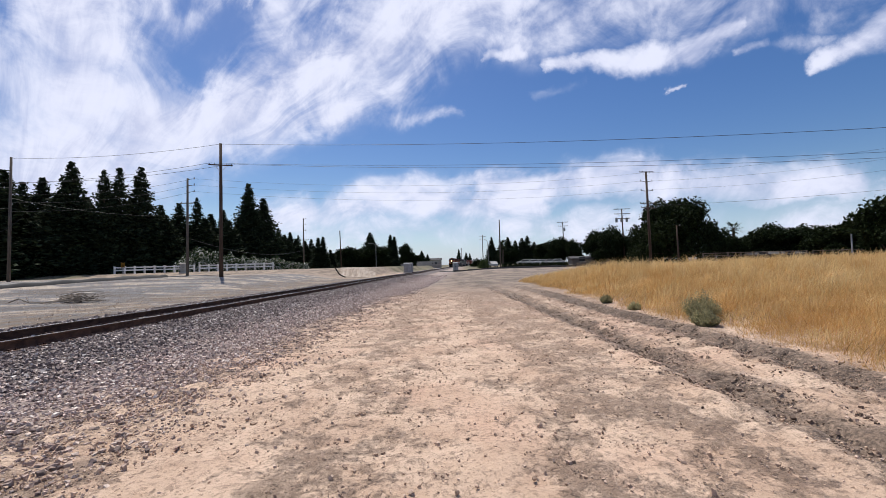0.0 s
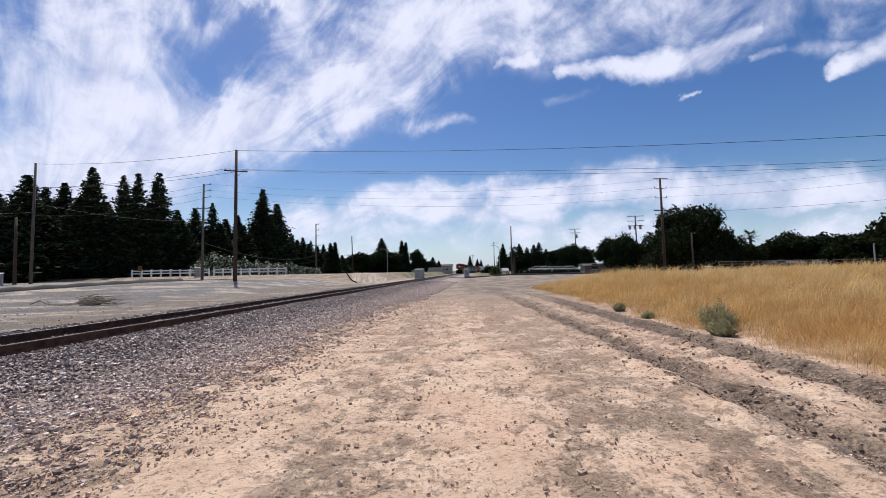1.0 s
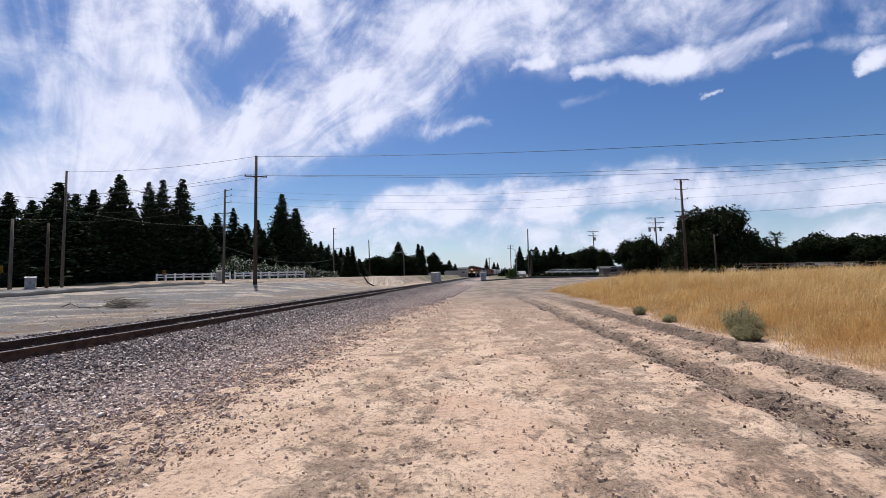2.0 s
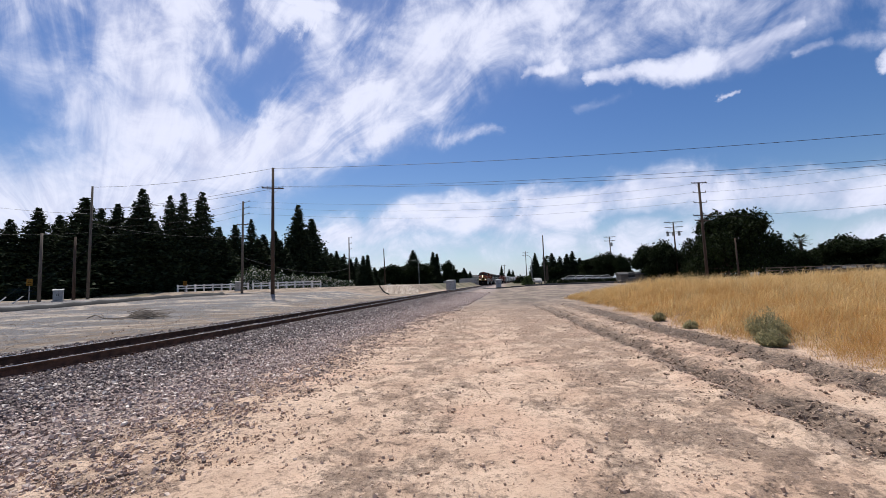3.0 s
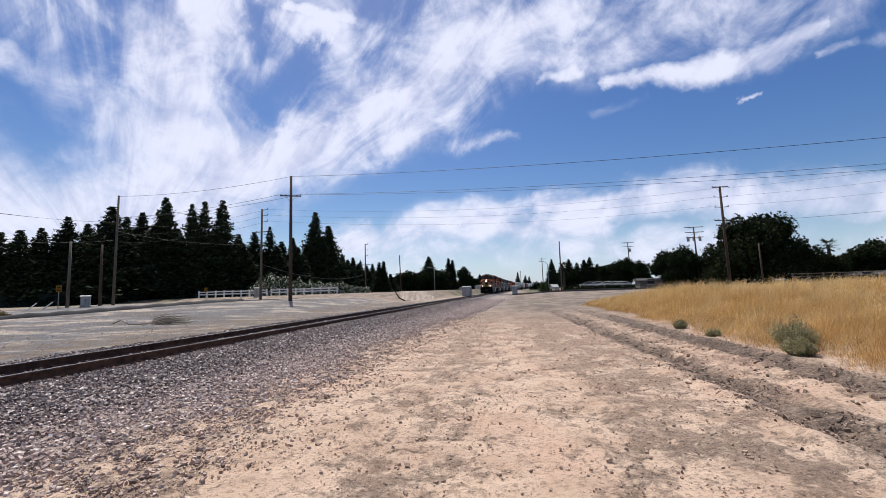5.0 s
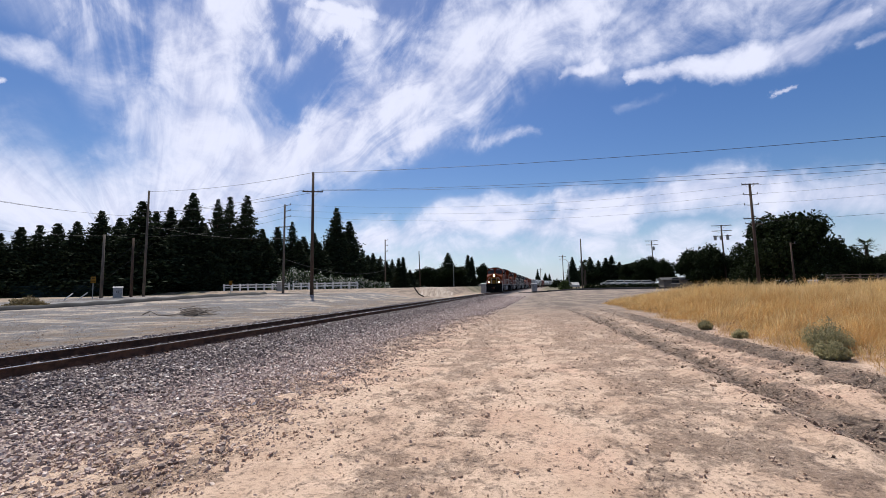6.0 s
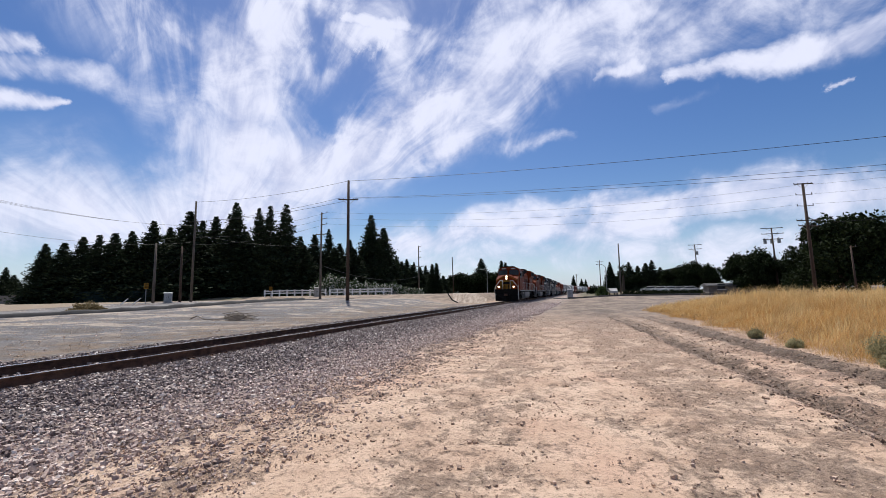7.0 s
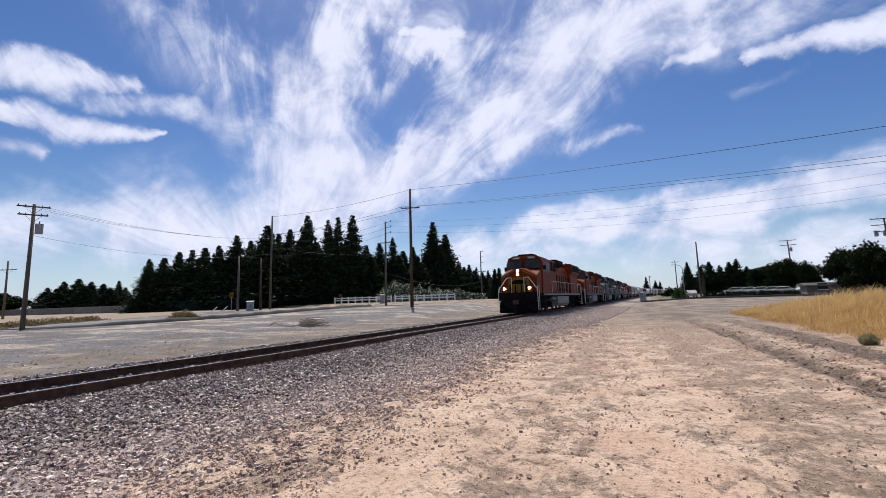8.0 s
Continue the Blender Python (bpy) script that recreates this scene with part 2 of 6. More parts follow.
def leaf(name, colors, through_light=0.25, drift=None):
    """Thin leaves that let some light through; drift: a second colour that takes over in broad patches."""
    m = pieces(name, colors, 0.7, 2.0)
    if drift:
        n = Nodes(m.node_tree)
        pos = m.node_tree.nodes.new("ShaderNodeNewGeometry").outputs["Position"]
        sock = m.node_tree.nodes["Principled BSDF"].inputs["Base Color"]
        n.put(sock, n.mix(n.ramp(n.noise(pos, 0.7, 5.0, 0.6), 0.42, 0.62, 0.0, 0.65), sock.links[0].from_socket, rgb(drift)))
    b = m.node_tree.nodes["Principled BSDF"]
    b.inputs["Specular IOR Level"].default_value = 0.06
    t = m.node_tree
    add = t.nodes.new("ShaderNodeMixShader")
    tr = t.nodes.new("ShaderNodeBsdfTranslucent")
    src = b.inputs["Base Color"].links[0].from_socket
    t.links.new(src, tr.inputs[0])
    add.inputs[0].default_value = through_light
    t.links.new(b.outputs[0], add.inputs[1])
    t.links.new(tr.outputs[0], add.inputs[2])
    t.links.new(add.outputs[0], t.nodes["Material Output"].inputs[0])
    return m


# track: centre line and levels
TRACK_X, TRACK_SLOPE = -9.42, 0.065
TRACK_TURN = -math.degrees(math.atan(TRACK_SLOPE))
RAIL_TOP = 0.35


# far off the line bends gently
BEND_FROM, BEND = 150.0, 0.000325


def line_pose(s, up):
    """The place and heading on the track's centre line, s metres along it from the viewpoint's side."""
    k = max(0.0, s - BEND_FROM)
    m = pose(TRACK_X, 0, up, 0, 0, TRACK_TURN)
    return m @ pose(BEND * k * k, s, 0, 0, 0, -math.degrees(math.atan(2 * BEND * k)))


def smooth(a, b, v):
    t = np.clip((np.asarray(v, float) - a) / (b - a), 0, 1)
    return t * t * (3 - 2 * t)


def wave(x, y, s, k=0.0):
    """A cheap rolling unevenness."""
    return (np.sin(x * s + 1.3 * np.sin(y * s * 0.7 + k)) + np.sin(y * s * 1.17 + 1.7 * np.sin(x * s * 0.6 + 2 * k))) * 0.5


def ground_z(x, y):
    x, y = np.asarray(x, float), np.asarray(y, float)
    u = x - (TRACK_X + TRACK_SLOPE * y)
    z = 0.16 * smooth(6.2, 1.7, u) * smooth(-5.0, -1.9, u)
    # made ground beyond the track: a slow rise, then the bank that carries the road
    left = smooth(-5.5, -9.5, u)
    z = z + left * (0.95 * smooth(15, 48, y) * smooth(-6, -16, u) + 0.0)
    z = z + smooth(-4.6, -8.2, u) * (1.5 - 0.95 * smooth(15, 48, y) * smooth(-6, -16, u)) * smooth(64, 69.5, y) * (1 - smooth(74, 80, y) * smooth(-11, -8, u))
    # weedy mound, and the rise towards the far yards
    right = smooth(5.2, 10.0, x - 0.02 * y)
    z = z + right * 1.08 * np.exp(-((x - 22) / 15.0) ** 2 - ((y - 20) / 15.0) ** 2)
    z = z + smooth(6, 16, u) * (0.45 * smooth(60, 90, y) + 0.75 * smooth(98, 125, y))
    # wheel ruts beside the weeds
    near = smooth(34, 24, y)
    edge = 0.04 * np.sin(y * 0.9) + 0.03 * np.sin(y * 2.3)
    for cx, depth in ((3.42, 0.07), (5.05, 0.085)):
        d = x - cx - edge
        z = z + near * (-depth * np.exp(-(d / 0.22) ** 2) + 0.6 * depth * np.exp(-((np.abs(d) - 0.42) / 0.16) ** 2))
    z = z + 0.012 * wave(x, y, 1.1) + 0.02 * wave(x, y, 0.31, 1.0)
    return z


def ground_at(x, y):
    return float(ground_z(x, y))


def mesh_from(name, verts, faces, mat, parent=None, smooth_faces=False):
    """One mesh object from arrays; faces all have the same number of corners."""
    me = bpy.data.meshes.new(name)
    verts, faces = np.asarray(verts, np.float32), np.asarray(faces, np.int32)
    me.vertices.add(len(verts))
    me.vertices.foreach_set("co", verts.ravel())
    k = faces.shape[1]
    me.loops.add(faces.size)
    me.loops.foreach_set("vertex_index", faces.ravel())
    me.polygons.add(len(faces))
    me.polygons.foreach_set("loop_start", np.arange(0, faces.size, k, dtype=np.int32))
    me.polygons.foreach_set("use_smooth", np.full(len(faces), smooth_faces))
    me.update(calc_edges=True)
    me.validate()
    me.materials.append(mat)
    ob = new(name, me)
    ob.parent = parent
    return ob


def part(name, bm, mat, parent=None, label="", smooth_faces=False):
    """Links a bmesh as one mesh object, under a thing or a part."""
    me = bpy.data.meshes.new(name)
    bm.to_mesh(me)
    bm.free()
    me.materials.append(mat)
    if smooth_faces:
        me.polygons.foreach_set("use_smooth", [True] * len(me.polygons))
    ob = new(name, me)
    ob.parent = parent
    if label:
        ob["label"] = label
    return ob


def box(bm, x0, y0, z0, x1, y1, z1, bevel=0.0, m=None):
    made = bmesh.ops.create_cube(bm, size=1.0)["verts"]
    for v in made:
        v.co = Vector(((x0 + x1) / 2 + v.co.x * (x1 - x0), (y0 + y1) / 2 + v.co.y * (y1 - y0), (z0 + z1) / 2 + v.co.z * (z1 - z0)))
    if bevel:
        edges = list({e for v in made for e in v.link_edges})
        got = bmesh.ops.bevel(bm, geom=edges, offset=bevel, segments=1, affect="EDGES", profile=0.7)
        made = got["verts"]
    if m is not None:
        bmesh.ops.transform(bm, matrix=m, verts=list(set(made)))
    return bm


def rod(bm, a, b, r0, r1=None, sides=8):
    """A tapered round bar from a to b."""
    a, b = Vector(a), Vector(b)
    d = b - a
    m = Matrix.Translation((a + b) / 2) @ d.to_track_quat("Z", "Y").to_matrix().to_4x4()
    bmesh.ops.create_cone(bm, cap_ends=True, segments=sides, radius1=r0, radius2=r0 if r1 is None else r1, depth=d.length, matrix=m)
    return bm


def prism(bm, outline, x0, x1):
    """An outline of (y, z) points drawn out along x."""
    lo = [bm.verts.new((x0, y, z)) for y, z in outline]
    hi = [bm.verts.new((x1, y, z)) for y, z in outline]
    k = len(outline)
    bm.faces.new(lo[::-1])
    bm.faces.new(hi)
    for i in range(k):
        bm.faces.new((lo[i], lo[(i + 1) % k], hi[(i + 1) % k], hi[i]))
    bmesh.ops.recalc_face_normals(bm, faces=bm.faces)
    return bm


def prism_y(bm, outline, y0, y1):
    """An outline of (x, z) points drawn out along y."""
    lo = [bm.verts.new((x, y0, z)) for x, z in outline]
    hi = [bm.verts.new((x, y1, z)) for x, z in outline]
    k = len(outline)
    bm.faces.new(lo)
    bm.faces.new(hi[::-1])
    for i in range(k):
        bm.faces.new((lo[i], hi[i], hi[(i + 1) % k], lo[(i + 1) % k]))
    bmesh.ops.recalc_face_normals(bm, faces=bm.faces)
    return bm


def thing(name, at=None, label="", category="", group=""):
    e = new(name)
    e.empty_display_size = 0.3
    if at is not None:
        e.matrix_basis = at
    return tagged(e, label, category, group)


WOOD_POLE = surface("pole_wood", (0.035, 0.022, 0.016), (0.085, 0.055, 0.04), 1.5, 0.85, 0.5, stretch=(6, 6, 0.5))
GREY_POLE = surface("weathered_pole_wood", (0.065, 0.053, 0.045), (0.15, 0.125, 0.103), 1.5, 0.9, 0.5, stretch=(6, 6, 0.5))
RUST = surface("rusty_steel", (0.05, 0.026, 0.018), (0.135, 0.07, 0.045), 6.0, 0.75, 0.3, 0.3, spread=0.004)
BRIGHT_STEEL = surface("worn_rail_head", (0.55, 0.53, 0.52), (0.75, 0.73, 0.71), 8.0, 0.25, 0.1, 1.0, spread=0.002)
TIE_WOOD = surface("tarred_timber", (0.03, 0.024, 0.02), (0.10, 0.08, 0.065), 2.0, 0.9, 0.6, stretch=(1, 8, 4))
BLACK = surface("black_underframe", (0.004, 0.004, 0.004), (0.011, 0.0105, 0.01), 4.0, 0.88, 0.2, spec=0.08)
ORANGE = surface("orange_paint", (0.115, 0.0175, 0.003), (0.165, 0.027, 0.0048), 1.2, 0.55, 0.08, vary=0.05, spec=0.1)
YELLOW = surface("yellow_paint", (0.50, 0.26, 0.03), (0.62, 0.34, 0.05), 2.0, 0.45, 0.05)
DUSTY_YELLOW = surface("dusty_yellow_paint", (0.15, 0.075, 0.01), (0.22, 0.115, 0.016), 2.0, 0.6, 0.05, spec=0.1)
DARK_RED = surface("dark_red_paint", (0.16, 0.035, 0.02), (0.24, 0.06, 0.035), 1.5, 0.5, 0.1, vary=0.05)
DULL_ORANGE = surface("faded_orange_paint", (0.105, 0.022, 0.008), (0.165, 0.037, 0.014), 1.2, 0.65, 0.1, vary=0.05, spec=0.1)
DARK_GREY = surface("sooty_grey_paint", (0.04, 0.04, 0.042), (0.085, 0.085, 0.088), 1.5, 0.6, 0.1, vary=0.05)
GREY_PAINT = surface("grey_paint", (0.14, 0.145, 0.15), (0.23, 0.235, 0.24), 1.5, 0.55, 0.1, vary=0.05)
SILVER = surface("silver_paint", (0.40, 0.39, 0.37), (0.55, 0.54, 0.52), 2.0, 0.5, 0.1)
WHITE = surface("white_paint", (0.66, 0.65, 0.62), (0.82, 0.81, 0.79), 3.0, 0.6, 0.15)
CAR_WHITE = surface("dusty_white_car_paint", (0.42, 0.41, 0.39), (0.62, 0.61, 0.59), 1.0, 0.6, 0.1, vary=0.2)
WIRE = surface("dark_cable", (0.02, 0.02, 0.022), (0.04, 0.04, 0.042), 3.0, 0.6, 0.0)
CERAMIC = surface("insulator_ceramic", (0.10, 0.09, 0.085), (0.2, 0.18, 0.17), 8.0, 0.3, 0.05)
GALV = surface("galvanised_metal", (0.24, 0.243, 0.245), (0.36, 0.363, 0.365), 3.0, 0.5, 0.1, 0.2)
LAMP = surface("headlamp_glass", (0.9, 0.85, 0.7), (1.0, 0.95, 0.8), 3.0, 0.2, 0.0, glow=((1.0, 0.8, 0.45), 9.0))
DULL_LAMP = surface("side_lamp_glass", (0.9, 0.8, 0.6), (1.0, 0.9, 0.7), 3.0, 0.2, 0.0, glow=((1.0, 0.78, 0.4), 8.0))
GLASS = surface("dark_cab_glass", (0.03, 0.033, 0.036), (0.055, 0.06, 0.063), 1.0, 0.35, 0.0, spec=0.06)
ASPHALT = surface("worn_asphalt", (0.045, 0.044, 0.044), (0.085, 0.083, 0.08), 0.8, 0.9, 0.3, fine=40.0)
ASPHALT_PALE = surface("sun_bleached_asphalt", (0.12, 0.115, 0.112), (0.2, 0.193, 0.187), 0.6, 0.9, 0.3, fine=30.0)
CONCRETE = surface("concrete", (0.30, 0.28, 0.25), (0.44, 0.42, 0.38), 1.2, 0.85, 0.3)
BARK = surface("tree_bark", (0.035, 0.025, 0.018), (0.09, 0.065, 0.048), 3.0, 0.95, 0.7, stretch=(3, 3, 0.5))
NEEDLES = leaf("redwood_needles", [(0.013, 0.02, 0.011), (0.023, 0.034, 0.018), (0.038, 0.053, 0.026)], 0.14)
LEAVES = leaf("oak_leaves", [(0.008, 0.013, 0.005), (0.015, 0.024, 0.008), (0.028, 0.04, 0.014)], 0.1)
LIGHT_LEAVES = leaf("pale_leaves", [(0.03, 0.05, 0.015), (0.06, 0.085, 0.03), (0.09, 0.12, 0.05)], 0.25)
FLOWERS = leaf("oleander_leaves_and_flowers", [(0.025, 0.042, 0.016), (0.05, 0.078, 0.033), (0.035, 0.058, 0.024), (0.3, 0.31, 0.25), (0.85, 0.83, 0.8)], 0.3)
BALLAST = pieces("ballast_stone", [(0.068, 0.05, 0.045), (0.17, 0.127, 0.115), (0.1, 0.075, 0.07), (0.27, 0.208, 0.187), (0.125, 0.095, 0.087), (0.4, 0.325, 0.285), (0.195, 0.147, 0.134), (0.8, 0.72, 0.65)], 0.65)
PINK_BALLAST = pieces("pinkish_ballast_stone", [(0.2, 0.146, 0.125), (0.4, 0.302, 0.262), (0.27, 0.202, 0.178), (0.56, 0.44, 0.38), (0.32, 0.243, 0.213), (0.7, 0.57, 0.49), (0.46, 0.35, 0.3), (0.85, 0.76, 0.68)], 0.8)
VERGE_STONE = pieces("verge_pebble", [(0.33, 0.235, 0.19), (0.52, 0.39, 0.31), (0.23, 0.17, 0.145), (0.66, 0.53, 0.44), (0.42, 0.31, 0.26), (0.16, 0.125, 0.11)], 0.9)
PEBBLE = pieces("dirt_clod", [(0.36, 0.25, 0.18), (0.54, 0.39, 0.285), (0.27, 0.19, 0.14), (0.64, 0.48, 0.375), (0.38, 0.267, 0.19)], 0.95)
DARK_CLOD = pieces("turned_earth_clod", [(0.11, 0.077, 0.057), (0.19, 0.137, 0.103), (0.28, 0.205, 0.155), (0.14, 0.1, 0.075)], 0.95)
DRY_GRASS = leaf("dry_grass_leaves", [(0.50, 0.30, 0.115), (0.57, 0.365, 0.15), (0.61, 0.41, 0.185), (0.53, 0.325, 0.13), (0.45, 0.27, 0.115)], 0.45, (0.5, 0.285, 0.1))
STRAW = leaf("straw_seed_heads", [(0.61, 0.43, 0.19), (0.68, 0.51, 0.25), (0.73, 0.575, 0.31)], 0.45, (0.62, 0.4, 0.16))
SAGE = leaf("sage_shrub", [(0.27, 0.26, 0.14), (0.37, 0.345, 0.2), (0.48, 0.42, 0.24)], 0.55)
BROWN_WEED = leaf("dry_brown_weed", [(0.17, 0.125, 0.065), (0.25, 0.19, 0.1), (0.3, 0.25, 0.14)], 0.3)
TWIGS = pieces("dead_twigs", [(0.12, 0.095, 0.075), (0.2, 0.165, 0.13), (0.28, 0.24, 0.2)], 0.95)


def ground_material():
    m, n, bsdf = material("bare_ground")
    pos = m.node_tree.nodes.new("ShaderNodeNewGeometry").outputs["Position"]
    sep = n.add("ShaderNodeSeparateXYZ", pos)
    x, y = sep.outputs[0], sep.outputs[1]
    u = n.math("SUBTRACT", n.math("SUBTRACT", x, TRACK_X), n.math("MULTIPLY", y, TRACK_SLOPE))
    big, mid, fine = n.noise(pos, 0.35, 6.0), n.noise(pos, 2.2, 6.0, 0.65), n.noise(pos, 22.0, 6.0, 0.7)
    # packed pale lanes, and loose crumbly earth between the wheel lines
    wander = n.math("ADD", x, n.math("MULTIPLY", n.math("SUBTRACT", n.noise(pos, 0.5, 3.0), 0.5), 1.3))

    def lane(at, half):
        return n.ramp(n.math("ABSOLUTE", n.math("SUBTRACT", wander, at)), half, half * 0.2)

    loose = n.math("MAXIMUM", n.math("MAXIMUM", n.math("MULTIPLY", lane(-1.0, 0.75), 0.7), lane(1.9, 1.5)), n.math("MULTIPLY", lane(-3.4, 0.8), 0.5))
    packed = n.math("MAXIMUM", lane(0.25, 0.7), lane(-2.3, 0.7))
    sand = n.mix(n.ramp(n.noise(pos, 1.1, 6.0, 0.6), 0.35, 0.65), rgb((0.51, 0.35, 0.245)), rgb((0.66, 0.485, 0.355)))
    sand = n.mix(n.ramp(big, 0.5, 0.62, 0.0, 0.5), sand, rgb((0.62, 0.40, 0.285)))
    crust = n.noise(n.vec("MULTIPLY", pos, (1.5, 1.05, 1.0)), 1.0, 10.0, 0.74, 0.25)
    crust = n.math("ADD", crust, n.ramp(y, 5.0, 14.0, -0.03, 0.045))
    patch_f = n.math("ADD", crust, n.math("SUBTRACT", n.math("MULTIPLY", loose, 0.06), n.math("MULTIPLY", packed, 0.04)))
    crumbly = n.ramp(n.math("ADD", patch_f, n.math("MULTIPLY", n.math("SUBTRACT", n.noise(pos, 5.0, 7.0, 0.75), 0.5), 0.62)), 0.47, 0.66)
    sand = n.mix(n.math("MULTIPLY", crumbly, 0.64), sand, rgb((0.31, 0.207, 0.141)))
    speck = n.noise(n.vec("MULTIPLY", pos, (1.0, 1.25, 1.0)), 13.0, 8.0, 0.78)
    sand = n.mix(n.math("MULTIPLY", n.ramp(speck, 0.53, 0.63), n.ramp(crumbly, 0.0, 0.9, 0.5, 0.95)), sand, rgb((0.15, 0.102, 0.072)))
    sand = n.mix(n.math("MULTIPLY", n.ramp(speck, 0.44, 0.36), n.ramp(crumbly, 0.0, 0.9, 0.2, 0.75)), sand, rgb((0.72, 0.545, 0.41)))
    sand = n.mix(n.ramp(fine, 0.52, 0.64, 0.0, 0.7), sand, rgb((0.22, 0.15, 0.105)))
    grit = n.noise(n.vec("MULTIPLY", pos, (1.0, 0.7, 1.0)), 4.2, 9.0, 0.8)
    sand = n.mix(n.ramp(grit, 0.54, 0.62, 0.0, 0.6), sand, rgb((0.25, 0.17, 0.117)))
    # turned dark earth along the ruts
    edge = n.math("ADD", n.math("MULTIPLY", n.math("SUBTRACT", n.noise(pos, 1.3, 7.0, 0.7), 0.5), 1.0), x)
    rut = n.math("MAXIMUM", n.math("MULTIPLY", n.ramp(n.math("ABSOLUTE", n.math("SUBTRACT", edge, 3.45)), 0.5, 0.1), 0.95),
                 n.ramp(n.math("ABSOLUTE", n.math("SUBTRACT", edge, 5.15)), 0.75, 0.16))
    rut = n.math("MULTIPLY", n.math("MULTIPLY", rut, n.ramp(mid, 0.25, 0.45, 0.4, 1.0)), n.ramp(y, 36.0, 18.0))
    sand = n.mix(n.math("MULTIPLY", rut, n.ramp(fine, 0.35, 0.6, 0.6, 1.0)), sand, rgb((0.105, 0.075, 0.056)))
    gravel = n.mix(n.ramp(n.noise(pos, 34.0, 4.0, 0.8), 0.35, 0.65), rgb((0.05, 0.04, 0.039)), rgb((0.2, 0.163, 0.153)))
    wob = n.math("ADD", u, n.math("MULTIPLY", n.math("SUBTRACT", mid, 0.5), 2.2))
    f = n.math("MULTIPLY", n.ramp(n.math("SUBTRACT", wob, n.ramp(y, 12.0, 40.0, 0.0, 2.4)), 5.7, 4.3), n.ramp(wob, -4.4, -3.6))
    band = n.math("MULTIPLY", n.ramp(n.math("ABSOLUTE", n.math("SUBTRACT", wob, 3.9)), 0.75, 0.2), n.ramp(big, 0.4, 0.6, 0.05, 0.5))
    gravel = n.mix(band, gravel, sand)
    pink = n.mix(n.ramp(n.noise(pos, 30.0, 4.0, 0.8), 0.35, 0.65), rgb((0.17, 0.13, 0.115)), rgb((0.5, 0.4, 0.345)))
    gravel = n.mix(n.ramp(wob, 2.8, 4.6, 0.0, 0.8), gravel, pink)
    color = n.mix(f, sand, gravel)
    # grey gravel lot with bare patches on the other side
    lot = n.mix(n.ramp(n.noise(pos, 24.0, 5.0, 0.8), 0.35, 0.65), rgb((0.075, 0.074, 0.076)), rgb((0.26, 0.25, 0.25)))
    patch = n.noise(n.vec("MULTIPLY", pos, (0.16, 0.34, 1.0)), 1.0, 10.0, 0.68, 0.5)
    lot = n.mix(n.math("MULTIPLY", n.ramp(patch, 0.5, 0.57), n.ramp(n.noise(pos, 3.0, 8.0, 0.8), 0.4, 0.56, 0.25, 0.95)), lot, rgb((0.52, 0.425, 0.33)))
    lot = n.mix(n.math("MULTIPLY", n.ramp(patch, 0.47, 0.4), n.ramp(speck, 0.4, 0.6, 0.4, 0.9)), lot, rgb((0.14, 0.105, 0.075)))
    lot = n.mix(n.ramp(n.noise(n.vec("MULTIPLY", pos, (0.5, 0.8, 1.0)), 1.0, 9.0, 0.78), 0.5, 0.6, 0.0, 0.7), lot, rgb((0.125, 0.106, 0.09)))
    verge = n.math("MULTIPLY", n.ramp(wob, -3.6, -4.6), n.ramp(wob, -12.0, -7.0))
    lot = n.mix(n.math("MULTIPLY", verge, n.ramp(n.noise(pos, 0.8, 8.0, 0.75), 0.42, 0.58, 0.1, 0.95)), lot, rgb((0.2, 0.145, 0.098)))
    color = n.mix(n.math("MULTIPLY", n.ramp(wob, -3.4, -4.4), n.ramp(n.math("ADD", y, n.math("MULTIPLY", mid, 6.0)), 66.0, 58.0)), color, lot)
    worn = n.mix(n.ramp(n.noise(n.vec("MULTIPLY", pos, (0.45, 0.22, 1.0)), 1.0, 10.0, 0.76), 0.42, 0.58), rgb((0.115, 0.093, 0.076)), rgb((0.27, 0.212, 0.166)))
    color = n.mix(n.math("MULTIPLY", n.ramp(u, 5.0, 8.0), n.ramp(n.math("ADD", y, n.math("MULTIPLY", mid, 12.0)), 16.0, 42.0, 0.0, 0.92)), color, worn)
    loam = n.mix(n.ramp(n.noise(n.vec("MULTIPLY", pos, (0.6, 0.6, 2.0)), 1.0, 8.0, 0.72), 0.4, 0.6), rgb((0.18, 0.138, 0.103)), rgb((0.34, 0.265, 0.2)))
    color = n.mix(n.math("MULTIPLY", n.ramp(wob, -4.4, -6.0), n.ramp(n.math("ADD", y, n.math("MULTIPLY", mid, 6.0)), 58.0, 66.0)), color, loam)
    field = n.mix(n.ramp(n.noise(pos, 0.12, 6.0), 0.4, 0.6), rgb((0.075, 0.075, 0.04)), rgb((0.19, 0.155, 0.095)))
    far = n.math("MAXIMUM", n.ramp(y, 98.0, 108.0), n.math("MULTIPLY", n.ramp(x, -54.0, -58.0), 1.0))
    clear_way = n.math("MULTIPLY", far, n.ramp(n.math("ABSOLUTE", n.math("SUBTRACT", u, 2.0)), 5.0, 8.0))
    field = n.mix(n.math("MULTIPLY", n.ramp(x, -50.0, -54.0), n.ramp(y, 62.0, 54.0)), field, rgb((0.3, 0.235, 0.17)))
    color = n.mix(clear_way, color, field)
    n.put(bsdf.inputs["Base Color"], color)
    bsdf.inputs["Roughness"].default_value = 0.95
    h = n.math("ADD", n.math("ADD", n.math("MULTIPLY", mid, 0.45), n.math("MULTIPLY", fine, 0.3)), n.math("MULTIPLY", n.math("MULTIPLY", speck, crumbly), 0.55))
    b = m.node_tree.nodes.new("ShaderNodeBump")
    b.inputs["Strength"].default_value, b.inputs["Distance"].default_value = 1.0, 0.09
    n.put(b.inputs["Height"], h)
